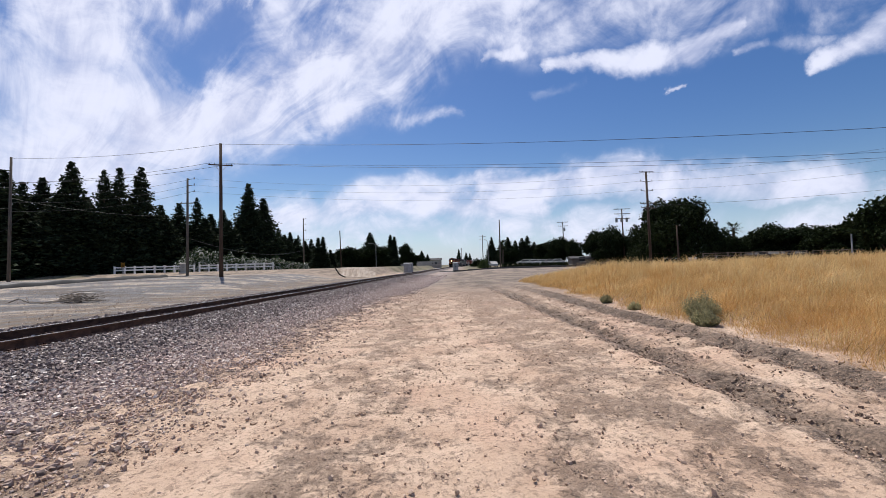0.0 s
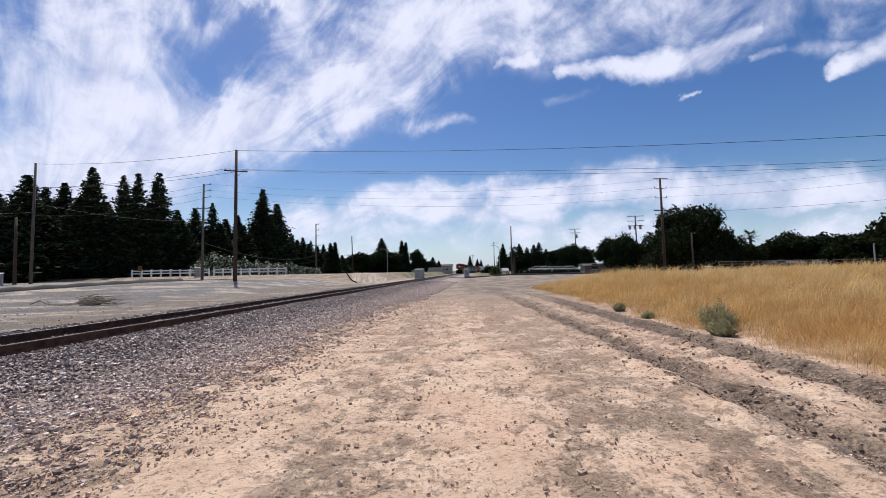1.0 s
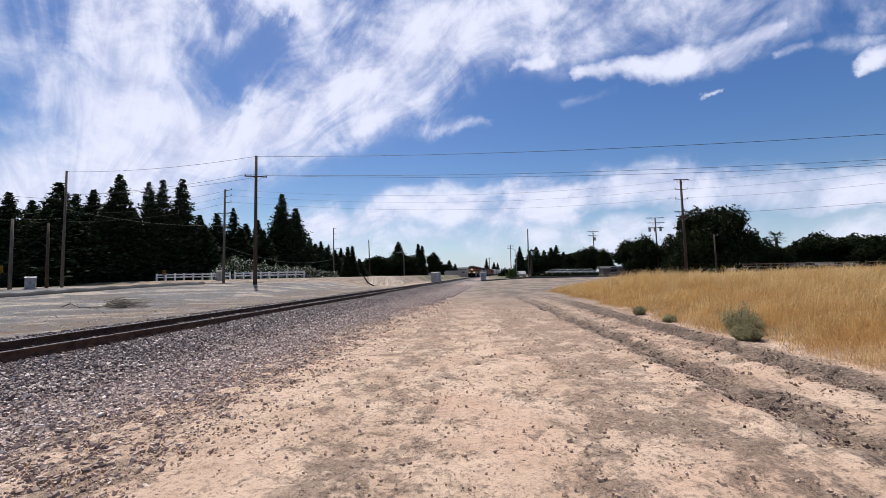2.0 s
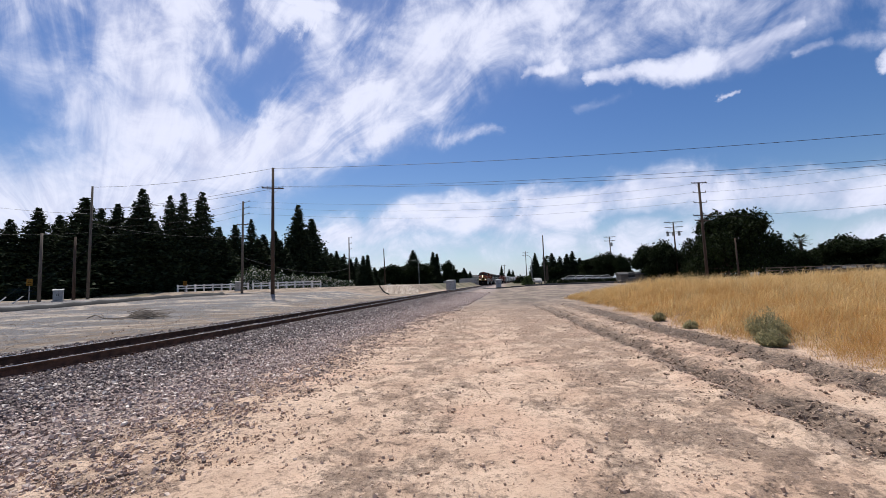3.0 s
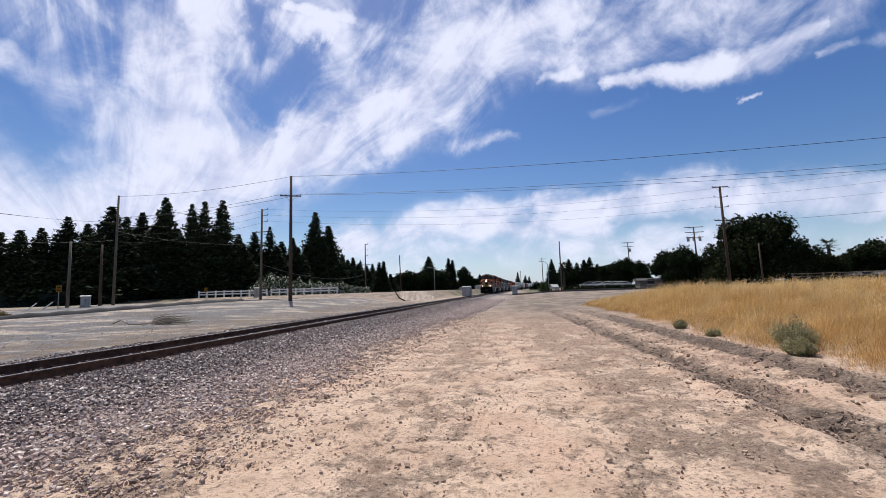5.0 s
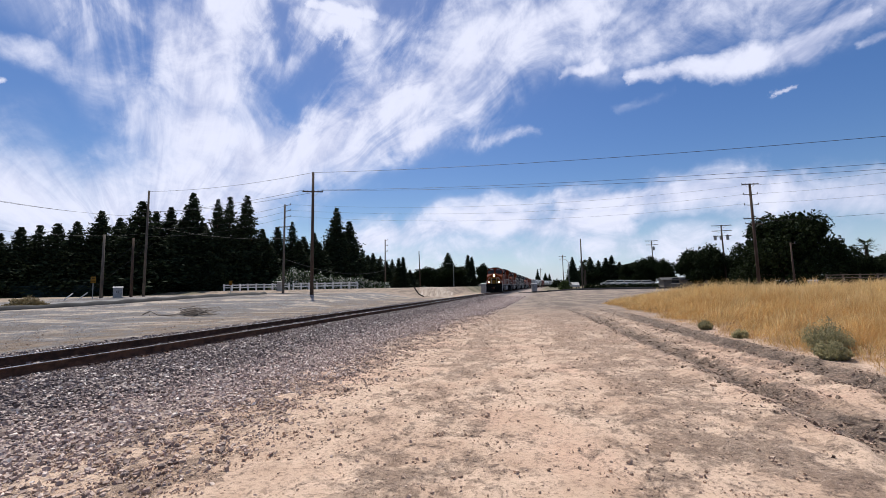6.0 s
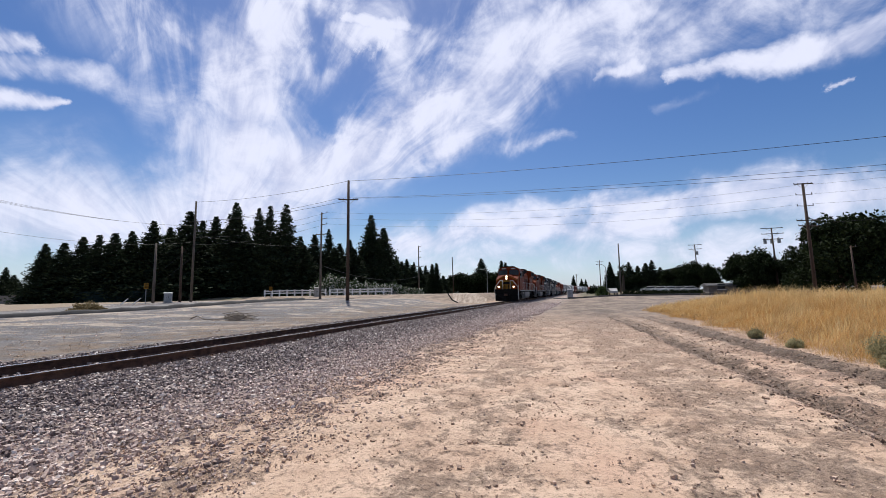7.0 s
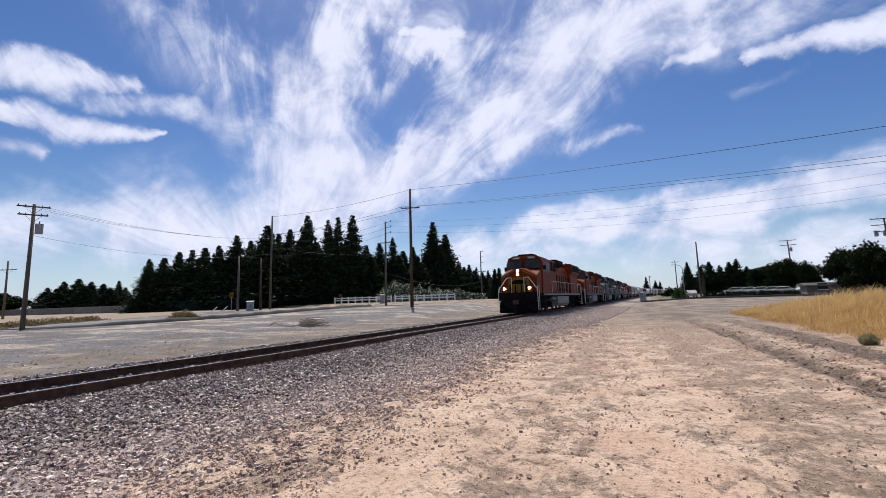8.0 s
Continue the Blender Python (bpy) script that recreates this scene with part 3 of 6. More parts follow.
    n.put(bsdf.inputs["Normal"], b.outputs[0])
    return m


# ---- the ground ----
def build_ground():
    def axis(knots):
        out = []
        for a, b, s in knots:
            out += list(np.arange(a, b, s))
        return np.array(out + [knots[-1][1]])

    xs = axis([(-3000, -400, 400), (-400, -120, 40), (-120, -30, 3.0), (-30, -10, 0.8), (-10, -5, 0.25), (-5, 7, 0.1), (7, 14, 0.35), (14, 50, 1.5), (50, 120, 5), (120, 400, 40), (400, 3000, 400)])
    ys = axis([(-3000, -200, 400), (-200, -20, 20), (-20, 1, 1.0), (1, 14, 0.1), (14, 24, 0.3), (24, 60, 0.9), (60, 85, 0.8), (85, 140, 2.5), (140, 400, 20), (400, 3000, 400)])
    X, Y = np.meshgrid(xs, ys)
    Z = ground_z(X, Y)
    rng = np.random.default_rng(5)
    near = smooth(24, 12, np.hypot(X, Y)) * (np.abs(X) < 9)
    rough = rng.normal(0, 1, X.shape)
    rough = (rough + np.roll(rough, 1, 0) + np.roll(rough, 1, 1) + np.roll(rough, (1, 1), (0, 1))) / 4
    lumps = 0.012 * np.maximum(0, wave(X, Y, 7.0, 0.4)) * np.maximum(0, wave(X, Y, 2.3, 1.1) + 0.3)
    churn = np.exp(-((X - 3.4) / 0.5) ** 2) + np.exp(-((X - 5.0) / 0.6) ** 2)
    Z = Z + near * (rough * (0.02 + 0.03 * churn) + lumps)
    k = len(xs)
    i = np.arange(len(ys) - 1)[:, None] * k + np.arange(k - 1)[None, :]
    F = np.stack([i, i + 1, i + k + 1, i + k], -1).reshape(-1, 4)
    ob = mesh_from("ground", np.stack([X, Y, Z], -1).reshape(-1, 3), F, ground_material(), smooth_faces=True)
    tagged(ob, "pale sandy bare ground with ruts and grey gravel", "ground", kind="structure")


build_ground()


# ---- railway track ----
def along_track(v, y):
    """From (across, along, up) beside the track's centre line at y = 0 to the world."""
    c, s = math.cos(radians(-TRACK_TURN)), math.sin(radians(-TRACK_TURN))
    return Vector((TRACK_X + v * c + y * s, -v * s + y * c, 0))


def build_track():
    track = thing("railway_track", pose(TRACK_X, 0, 0, 0, 0, TRACK_TURN), "rusty single railway track on grey ballast", "railway track")
    profile = [(-0.075, -0.18), (0.075, -0.18), (0.075, -0.168), (0.012, -0.15), (0.01, -0.045), (0.037, -0.035), (0.037, -0.004), (0.03, 0.0), (-0.03, 0.0), (-0.037, -0.004), (-0.037, -0.035), (-0.01, -0.045), (-0.012, -0.15), (-0.075, -0.168)]
    for side in (-1, 1):
        head = [(-0.033, -0.003), (0.033, -0.003), (0.033, 0.002), (-0.033, 0.002)]
        for name, shape, mat, label in (("rail", profile, RUST, "dark rusted steel rail"), ("rail_head", head, BRIGHT_STEEL, "polished running surface of the rail")):
            V, F, k = [], [], len(shape)
            stations = [-60.0, BEND_FROM] + [BEND_FROM + 12.0 * i for i in range(1, 34)]
            for j, s in enumerate(stations):
                off = BEND * max(0.0, s - BEND_FROM) ** 2
                V += [(x + side * 0.755 + off, s, z + RAIL_TOP) for x, z in shape]
                if j:
                    F += [((j - 1) * k + i, j * k + i, j * k + (i + 1) % k, (j - 1) * k + (i + 1) % k) for i in range(k)]
            mesh_from(name, V, F, mat, track)["label"] = label
    bm = bmesh.new()
    box(bm, -1.3, -0.115, RAIL_TOP - 0.38, 1.3, 0.115, RAIL_TOP - 0.195, 0.01)
    tie = part("tie", bm, TIE_WOOD, track)
    bm = bmesh.new()
    box(bm, -0.18, -0.1, RAIL_TOP - 0.196, 0.18, 0.1, RAIL_TOP - 0.18, 0.004)
    for dx in (-0.11, 0.11):
        for dy in (-0.06, 0.06):
            box(bm, dx - 0.016, dy - 0.016, RAIL_TOP - 0.19, dx + 0.016, dy + 0.016, RAIL_TOP - 0.15)
    plate = part("tie_plate", bm, RUST, track, "rusty tie plate with spikes")
    rng = random.Random(3)
    for i in range(180):
        y = -10 + i * 0.53
        a = tie if i == 0 else new("tie", tie.data)
        a.parent = track
        a.matrix_basis = pose(rng.uniform(-0.04, 0.04), y, rng.uniform(-0.01, 0.004), 0, 0, rng.uniform(-1, 1))
        for side in (-1, 1):
            if i >= 140:
                continue
            b = plate if i == 0 and side < 0 else new("tie_plate", plate.data)
            b.parent = track
            b.matrix_basis = pose(side * 0.755, y, 0)


build_track()


def rock_shapes(rng, count):
    """A few broken stones of 12 faces each, as unit meshes."""
    base = np.array([(x, y, z) for x in (-0.75, 0.75) for y in (-0.75, 0.75) for z in (-0.75, 0.75)])
    faces = np.array([(0, 1, 3), (0, 3, 2), (4, 6, 7), (4, 7, 5), (0, 4, 5), (0, 5, 1), (2, 3, 7), (2, 7, 6), (0, 2, 6), (0, 6, 4), (1, 5, 7), (1, 7, 3)])
    out = []
    for _ in range(count):
        v = base * rng.uniform(0.45, 1.3, (len(base), 3)) * rng.uniform(0.75, 1.25, (1, 3))
        out.append(v)
    return out, faces


def scatter_rocks(name, places, sizes, mat, rng, sink=0.3, flat=0.75):
    """Stones lying on the ground, joined in one mesh."""
    shapes, faces = rock_shapes(rng, 10)
    shapes = np.array(shapes)
    k = len(places)
    pick = rng.integers(0, len(shapes), k)
    v = shapes[pick] * sizes[:, None, None]
    v[:, :, 2] *= flat
    a = rng.uniform(0, 6.283, k)
    t = rng.normal(0, 0.7, k)
    ca, sa, ct, st = np.cos(a)[:, None], np.sin(a)[:, None], np.cos(t)[:, None], np.sin(t)[:, None]
    x, y, z = v[:, :, 0], v[:, :, 1], v[:, :, 2]
    y, z = y * ct - z * st, y * st + z * ct
    x, y = x * ca - y * sa, x * sa + y * ca
    gz = ground_z(places[:, 0], places[:, 1])
    w = np.stack([x + places[:, 0:1], y + places[:, 1:2], z + (gz + places[:, 2] + sizes * flat * (1 - sink * 2))[:, None]], -1)
    F = (faces[None] + (np.arange(k) * shapes.shape[1])[:, None, None]).reshape(-1, 3)
    return mesh_from(name, w.reshape(-1, 3), F, mat)


def build_ballast():
    rng = np.random.default_rng(11)
    n = 165000
    y = rng.uniform(0, 1, n) ** 2.3 * 60 + 0.6
    u = rng.uniform(0.8, 6.6, n)
    edge = 4.35 + 1.7 * smooth(12, 40, y) + 0.4 * wave(y, y * 0.3, 0.9) + 0.3 * wave(y, u, 2.7, 1.0)
    keep = rng.uniform(0, 1, n) < np.clip((edge + 1.2 - u) / 1.5, 0.0, 1.0) * (1 - 0.35 * np.exp(-((u - 3.7 + 0.3 * wave(y, u, 0.8)) / 0.4) ** 2))
    y, u = y[keep], u[keep]
    x = TRACK_X + TRACK_SLOPE * y + u
    size = rng.uniform(0.009, 0.029, len(x)) * (1 + np.maximum(y, 0) / 50)
    pale = u + rng.normal(0, 0.6, len(u)) > 3.5
    for which, mat, label in ((~pale, BALLAST, "loose dark grey crushed ballast stones along the rails"), (pale, PINK_BALLAST, "loose pinkish grey ballast stones on the outer shoulder")):
        q = np.stack([x[which], y[which], rng.uniform(-0.01, 0.012, int(which.sum()))], -1)
        tagged(scatter_rocks("ballast", q, size[which], mat, rng, flat=0.85), label, "ballast", kind="stuff")
    n = 9000
    y = rng.uniform(0, 1, n) ** 1.7 * 45 + 1
    u = rng.uniform(-3.9, 0.9, n)
    x = TRACK_X + TRACK_SLOPE * y + u
    ob = scatter_rocks("ballast", np.stack([x, y, np.zeros(n)], -1), rng.uniform(0.02, 0.045, n), BALLAST, rng)
    tagged(ob, "grey ballast stones between and beyond the rails", "ballast", kind="stuff")
    n = 30000
    y = rng.uniform(0, 1, n) ** 2.0 * 26 + 0.8
    x = TRACK_X + TRACK_SLOPE * y + rng.normal(5.5, 0.6, n)
    ob = scatter_rocks("pebbles", np.stack([x, y, np.zeros(n)], -1), rng.gamma(2.2, 0.0045, n).clip(0.004, 0.032), VERGE_STONE, rng)
    tagged(ob, "pinkish pebbles mixed into the sand beside the ballast", "pebbles", kind="stuff")
    n = 52000
    y = rng.uniform(0, 1, n) ** 1.8 * 22 + 1.2
    x = rng.uniform(-4.6, 6.0, n)
    edge = (np.abs(x - 3.4) < 0.5) | (np.abs(x - 5.0) < 0.6) | (x < -2.2)
    keep = edge | (rng.uniform(0, 1, n) < 0.45)
    x, y = x[keep], y[keep]
    size = np.minimum(rng.gamma(1.5, 0.0034, len(x)) + 0.003, 0.026)
    ob = scatter_rocks("clods", np.stack([x, y, np.zeros(len(x))], -1), size, PEBBLE, rng)
    tagged(ob, "scattered pebbles and brown earth clods on the sand", "pebbles", kind="stuff")
    n = 9000
    y = rng.uniform(0, 1, n) ** 1.3 * 30 + 2
    near_rut = rng.uniform(0, 1, n) < 0.45
    x = np.where(near_rut, rng.normal(3.5, 0.3, n), rng.normal(5.1, 0.36, n)) + 0.2 * np.sin(y * 0.7) + 0.1 * np.sin(y * 2.1)
    keep = rng.uniform(0, 1, n) < (0.35 + 0.65 * (wave(x * 0.3, y, 1.1, 0.7) > -0.1)) * smooth(31, 16, y)
    x, y = x[keep], y[keep]
    n = len(x)
    ob = scatter_rocks("rut_clods", np.stack([x, y, np.zeros(n)], -1), rng.gamma(2.0, 0.0048, n).clip(0.005, 0.03), DARK_CLOD, rng)
    tagged(ob, "dark turned earth clods along the wheel ruts", "clods", kind="stuff")
    n = 12000
    y = rng.uniform(2, 50, n)
    x = TRACK_X + TRACK_SLOPE * y - 3.5 - rng.uniform(0, 1, n) ** 1.4 * 26
    ob = scatter_rocks("lot_gravel", np.stack([x, y, np.zeros(n)], -1), rng.gamma(1.5, 0.007, n).clip(0.006, 0.036), PEBBLE, rng)
    tagged(ob, "loose grey stones strewn over the gravel lot", "gravel", kind="stuff")


build_ballast()


# ---- roads ----
def strip(name, rows, width, mat, lift, label, thick=0.06):
    """A paved strip along rows of (x, y), laid on the ground."""
    pts = [Vector((x, y, 0)) for x, y in rows]
    dense = []
    for a, b in zip(pts, pts[1:]):
        k = max(1, int((b - a).length / 2.0))
        dense += [a.lerp(b, i / k) for i in range(k)]
    dense.append(pts[-1])
    V, F = [], []
    for i, p in enumerate(dense):
        d = (dense[min(i + 1, len(dense) - 1)] - dense[max(i - 1, 0)]).normalized()
        side = Vector((d.y, -d.x, 0))
        for s in np.linspace(-1, 1, 7):
            q = p + side * (s * width / 2)
            V.append((q.x, q.y, ground_at(q.x, q.y) + lift))
        if i:
            for s in range(6):
                a = (i - 1) * 7 + s
                F.append((a, a + 1, a + 8, a + 7))
    ob = mesh_from(name, V, F, mat, smooth_faces=True)
    mod = ob.modifiers.new("thickness", "SOLIDIFY")
    mod.thickness, mod.offset = thick, -1
    return tagged(ob, label, "road", kind="structure")


ROAD_1 = [(-110, -12), (-80, 5), (-57, 19), (-43.5, 31.5), (-39.6, 37), (-37.4, 43), (-36.3, 50), (-35.5, 58), (-34.5, 63)]
strip("road_1", ROAD_1, 7.0, ASPHALT_PALE, 0.08, "worn grey asphalt side road beyond the gravel lot")


def build_dike():
    """The dark rolled asphalt edge on the near side of the side road."""
    pts = [Vector(p) for p in ((-48.5, 19.6), (-41.5, 26.0), (-38.0, 29.6), (-36.2, 32.6), (-34.9, 36.0), (-33.8, 41.0), (-33.2, 46.0), (-32.8, 51.0))]
    dense = []
    for a, b in zip(pts, pts[1:]):
        dense += [a.lerp(b, i / 6) for i in range(6)]
    V, F = [], []
    prof = ((-0.55, -0.1), (-0.4, 0.22), (-0.1, 0.34), (0.25, 0.3), (0.7, 0.02))
    for i, p in enumerate(dense):
        d = (dense[min(i + 1, len(dense) - 1)] - dense[max(i - 1, 0)]).normalized()
        side = Vector((-d.y, d.x))
        for s, h in prof:
            q = p + side * s
            V.append((q.x, q.y, ground_at(q.x, q.y) + h * (0.92 + 0.16 * math.sin(i * 1.7)) * min(1.0, i / 8 + 0.3)))
        if i:
            for k in range(4):
                a = (i - 1) * 5 + k
                F.append((a, a + 1, a + 6, a + 5))
    tagged(mesh_from("road_edge", V, F, ASPHALT, smooth_faces=True), "dark rolled asphalt edge of the side road", "kerb", kind="structure")


build_dike()
strip("road_2", [(0, 93), (20, 94), (60, 92), (140, 86)], 8.0, ASPHALT, 0.06, "dark asphalt cross street with a kerb")


def build_kerb():
    bm = bmesh.new()
    for i in range(34):
        x = 3 + i * 3.0
        z = ground_at(x, 89.4)
        box(bm, x, 89.2, z - 0.1, x + 2.98, 89.6, z + 0.34, 0.05)
    tagged(part("kerb", bm, ASPHALT), "dark asphalt kerb along the cross street", "kerb", kind="structure")


build_kerb()


# ---- poles and wires ----
def build_pole(az, dist, height, lean=0.0, arms=(), mat=WOOD_POLE, label="tall wooden utility pole", radius=0.15, base=None, extras=()):
    """arms: (height below the top, half length, bearing of the arm, kind)."""
    at = on_bearing(az, dist)
    z = ground_at(at.x, at.y) if base is None else base
    pole = thing("utility_pole", pose(at.x, at.y, z, 0, lean, 0), label, "utility pole", "utility poles along the tracks")
    bm = bmesh.new()
    rod(bm, (0, 0, -0.6), (0, 0, height), radius * 1.25, radius * 0.8, 12)
    part("shaft", bm, mat, pole, smooth_faces=True)
    for drop, half, turn, kind in arms:
        h = height - drop
        d = Vector((math.cos(radians(turn)), math.sin(radians(turn)), 0))
        if kind == "cross":
            bm = bmesh.new()
            box(bm, -half, -0.18, h - 0.06, half, -0.08, h + 0.06, 0.01, Matrix.Rotation(radians(turn), 4, "Z"))
            part("crossarm", bm, mat, pole)
            bm = bmesh.new()
            for s in (-1, 1):
                rod(bm, d * (half * 0.55 * s) + Vector((0, 0, h - 0.05)), Vector((0, 0, h - 0.65)), 0.02, 0.02, 5)
            part("brace", bm, GALV, pole)
            spots = (-0.92, -0.5, 0.5, 0.92) if half > 0.9 else (-0.9, 0.9)
            for s in spots:
                bm = bmesh.new()
                rod(bm, d * (half * s) + Vector((0, 0, h + 0.05)), d * (half * s) + Vector((0, 0, h + 0.2)), 0.05, 0.03, 6)
                part("insulator", bm, CERAMIC, pole)
        else:
            for s in ((-1, 1) if kind == "pins" else (1,)):
                bm = bmesh.new()
                rod(bm, (0, 0, h), d * (half * s) + Vector((0, 0, h + 0.08)), 0.045, 0.035, 6)
                part("bracket", bm, mat, pole)
                bm = bmesh.new()
                rod(bm, d * (half * s) + Vector((0, 0, h + 0.02)), d * (half * s) + Vector((0, 0, h + 0.3)), 0.06, 0.045, 6)
                part("insulator", bm, CERAMIC, pole)
    for x, y, drop in extras:
        bm = bmesh.new()
        rod(bm, (x, y, height - drop - 0.9), (x, y, height - drop), 0.28, 0.28, 12)
        can = part("transformer", bm, GALV, pole, "grey transformer can")
        bm = bmesh.new()
        rod(bm, (x, y, height - drop), (x, y, height - drop + 0.25), 0.05, 0.04, 6)
        part("bushing", bm, CERAMIC, can)
    return pole, Vector((at.x, at.y, z))


def top(spot, height, off=(0, 0, 0)):
    return spot + Vector((0, 0, height)) + Vector(off)


def cable(name, a, b, sag, r=0.018, label="thin black overhead cable", seg=28):
    cu = bpy.data.curves.new(name, "CURVE")
    cu.dimensions, cu.bevel_depth, cu.bevel_resolution, cu.use_fill_caps = "3D", r, 0, True
    sp = cu.splines.new("POLY")
    sp.points.add(seg)
    a, b = Vector(a), Vector(b)
    for i in range(seg + 1):
        t = i / seg
        p = a.lerp(b, t)
        sp.points[i].co = (p.x, p.y, p.z - sag * 4 * t * (1 - t), 1)
    cu.materials.append(WIRE)
    ob = new(name, cu)
    me = bpy.data.meshes.new_from_object(ob.evaluated_get(bpy.context.evaluated_depsgraph_get()))
    bpy.data.objects.remove(ob)
    return tagged(new(name, me), label, "cable", "overhead cables")


# the tall pole beside the track, and its line
_, A = build_pole(-27.5, 50, 14.25, 0.1, [(2.35, 1.15, 20, "cross")], label="tall reddish-brown wooden utility pole with one crossarm", radius=0.17)
_, B = build_pole(-45.65, 70, 14.6, 0.5, [(3.1, 1.5, 25, "one")], GREY_POLE, "tall weathered wooden pole beside the side road")
_, Gp = build_pole(-31.0, 66, 13.3, 0.3, [(0.15, 0.9, 0, "one"), (1.0, 0.9, 0, "one"), (1.9, 0.9, 0, "one"), (3.4, 0.9, 0, "cross")], GREY_POLE, "grey wooden pole with stacked insulator brackets")
_, L1 = build_pole(-68.15, 52, 11.2, 0.9, [(0.25, 1.1, 60, "cross"), (1.0, 1.0, 60, "cross")], GREY_POLE, "weathered pole with transformer and two crossarms", extras=((0.45, 0.3, 1.8),))
_, L2 = build_pole(-69.5, 100, 9.6, 0, [(1.5, 1.8, 20, "cross")], GREY_POLE, "far wooden pole with a single crossarm")
build_pole(-49.3, 66, 7.8, 0, (), GREY_POLE, "short bare wooden stub pole")
build_pole(-46.75, 68, 7.7, -0.5, (), WOOD_POLE, "short dark stub pole with guy wires")
_, N1 = build_pole(-17.94, 105, 12.1, 0, [(0.2, 0.6, 0, "one"), (1.6, 0.6, 0, "one"), (3.0, 0.6, 0, "one"), (5.2, 1.3, 0, "cross")], GREY_POLE, "slender wooden pole with side brackets")
_, N2 = build_pole(-13.2, 118, 10.3, -1.5, [(5.2, 1.3, 0, "cross")], WOOD_POLE, "plain leaning wooden pole")
_, C = build_pole(27.0, 68, 14.5, -0.6, [(0.1, 1.1, 8, "cross"), (1.5, 0.9, 8, "pins"), (2.9, 0.9, 8, "pins"), (4.7, 1.25, 8, "cross"), (5.4, 1.45, 25, "cross")], WOOD_POLE, "tall pole with five crossarms of insulators", 0.17)
_, D = build_pole(24.05, 105, 13.0, -1.0, [(0.1, 2.0, 5, "cross"), (1.2, 2.0, 5, "cross"), (2.3, 1.8, 5, "cross")], WOOD_POLE, "pole with transformer bank and double crossarms", extras=((-1.2, 0.3, 2.2), (0.0, 0.35, 2.2), (1.2, 0.3, 2.2)))
_, Ep = build_pole(16.77, 128, 12.1, -1.0, [(0.1, 1.6, 0, "cross"), (1.2, 1.5, 0, "cross")], GREY_POLE, "wooden pole with two crossarms", extras=((0.5, 0.2, 1.8),))
_, Fp = build_pole(8.35, 100, 11.5, 0, (), GREY_POLE, "plain tall wooden pole by the cross street")
build_pole(30.0, 72, 6.6, -1.0, [(0.2, 0.5, 0, "one")], WOOD_POLE, "lower wooden service pole", 0.11)
build_pole(6.0, 170, 12.0, 0, [(0.6, 1.4, 0, "cross")], GREY_POLE, "far wooden pole with a crossarm")
build_pole(3.1, 240, 11.0, 0, [(0.6, 1.0, 0, "cross")], GREY_POLE, "very far wooden pole beside the railway")

# long span over the track towards the other side of the yard
FAR_END = on_bearing(58, 52, 10.5)
cable("cable", top(A, 14.2), top(B, 14.5), 0.5)
cable("cable", top(A, 14.2), FAR_END, 0.75, 0.018)
for dx in (-1.05, 1.05):
    off = Vector((dx * 0.94, dx * 0.34, -2.15))
    cable("cable", top(A, 14.25, off), top(B, 14.6, (dx, 0, -3.0)), 0.5)
    cable("cable", top(A, 14.25, off), FAR_END + Vector((dx * 0.5, dx, -2.0)), 0.8, 0.013)
for drop, ds in ((0.15, 0.7), (1.0, 0.7), (1.9, 0.7)):
    cable("cable", top(Gp, 13.3 - drop, (0.9, 0, 0.1)), top(C, 14.5 - drop * 1.4, (-0.9, 0, 0)), 1.4, 0.010)
    cable("cable", top(C, 14.5 - drop * 1.4, (0.9, 0, 0)), on_bearing(62, 72, 14.6 - drop * 1.4), 1.2, 0.010)
    cable("cable", top(Gp, 13.3 - drop, (0.9, 0, 0.1)), top(B, 10.5 - drop * 1.2), 0.8, 0.014)
cable("cable", top(C, 9.4), on_bearing(60, 80, 9.8), 0.6, 0.015)
cable("cable", top(Gp, 5.2), top(N1, 4.5), 1.6, 0.03)
cable("cable", top(N1, 6.4), top(N2, 5.0), 0.8, 0.02)
for dx in (-0.9, 0.0, 0.9):
    cable("cable", top(L1, 11.0, (dx * 0.5, dx, 0)), top(B, 11.0), 0.9, 0.011)
cable("cable", top(L1, 8.4), top(B, 8.6), 1.2, 0.012)
cable("cable", top(B, 9.8), top(Gp, 8.2), 0.7, 0.02)


# ---- trees ----
def tri_cloud(centres, sizes, rng, flat=0.5, per=1):
    """Small bent leaf clumps: two triangles each, turned at random."""
    k = len(centres)
    a = rng.normal(0, 1, (k, 3))
    a[:, 2] *= flat
    a /= np.linalg.norm(a, axis=1)[:, None] + 1e-9
    b = rng.normal(0, 1, (k, 3))
    b = np.cross(a, b)
    b /= np.linalg.norm(b, axis=1)[:, None] + 1e-9
    c = np.cross(a, b)
    s = sizes[:, None]
    v = np.stack([centres - a * s, centres + b * s * 0.55 + c * s * 0.15, centres + a * s, centres - b * s * 0.55 + c * s * 0.15], 1)
    F = (np.array([[0, 1, 2], [0, 2, 3]])[None] + (np.arange(k) * 4)[:, None, None]).reshape(-1, 3)
    return v.reshape(-1, 3), F


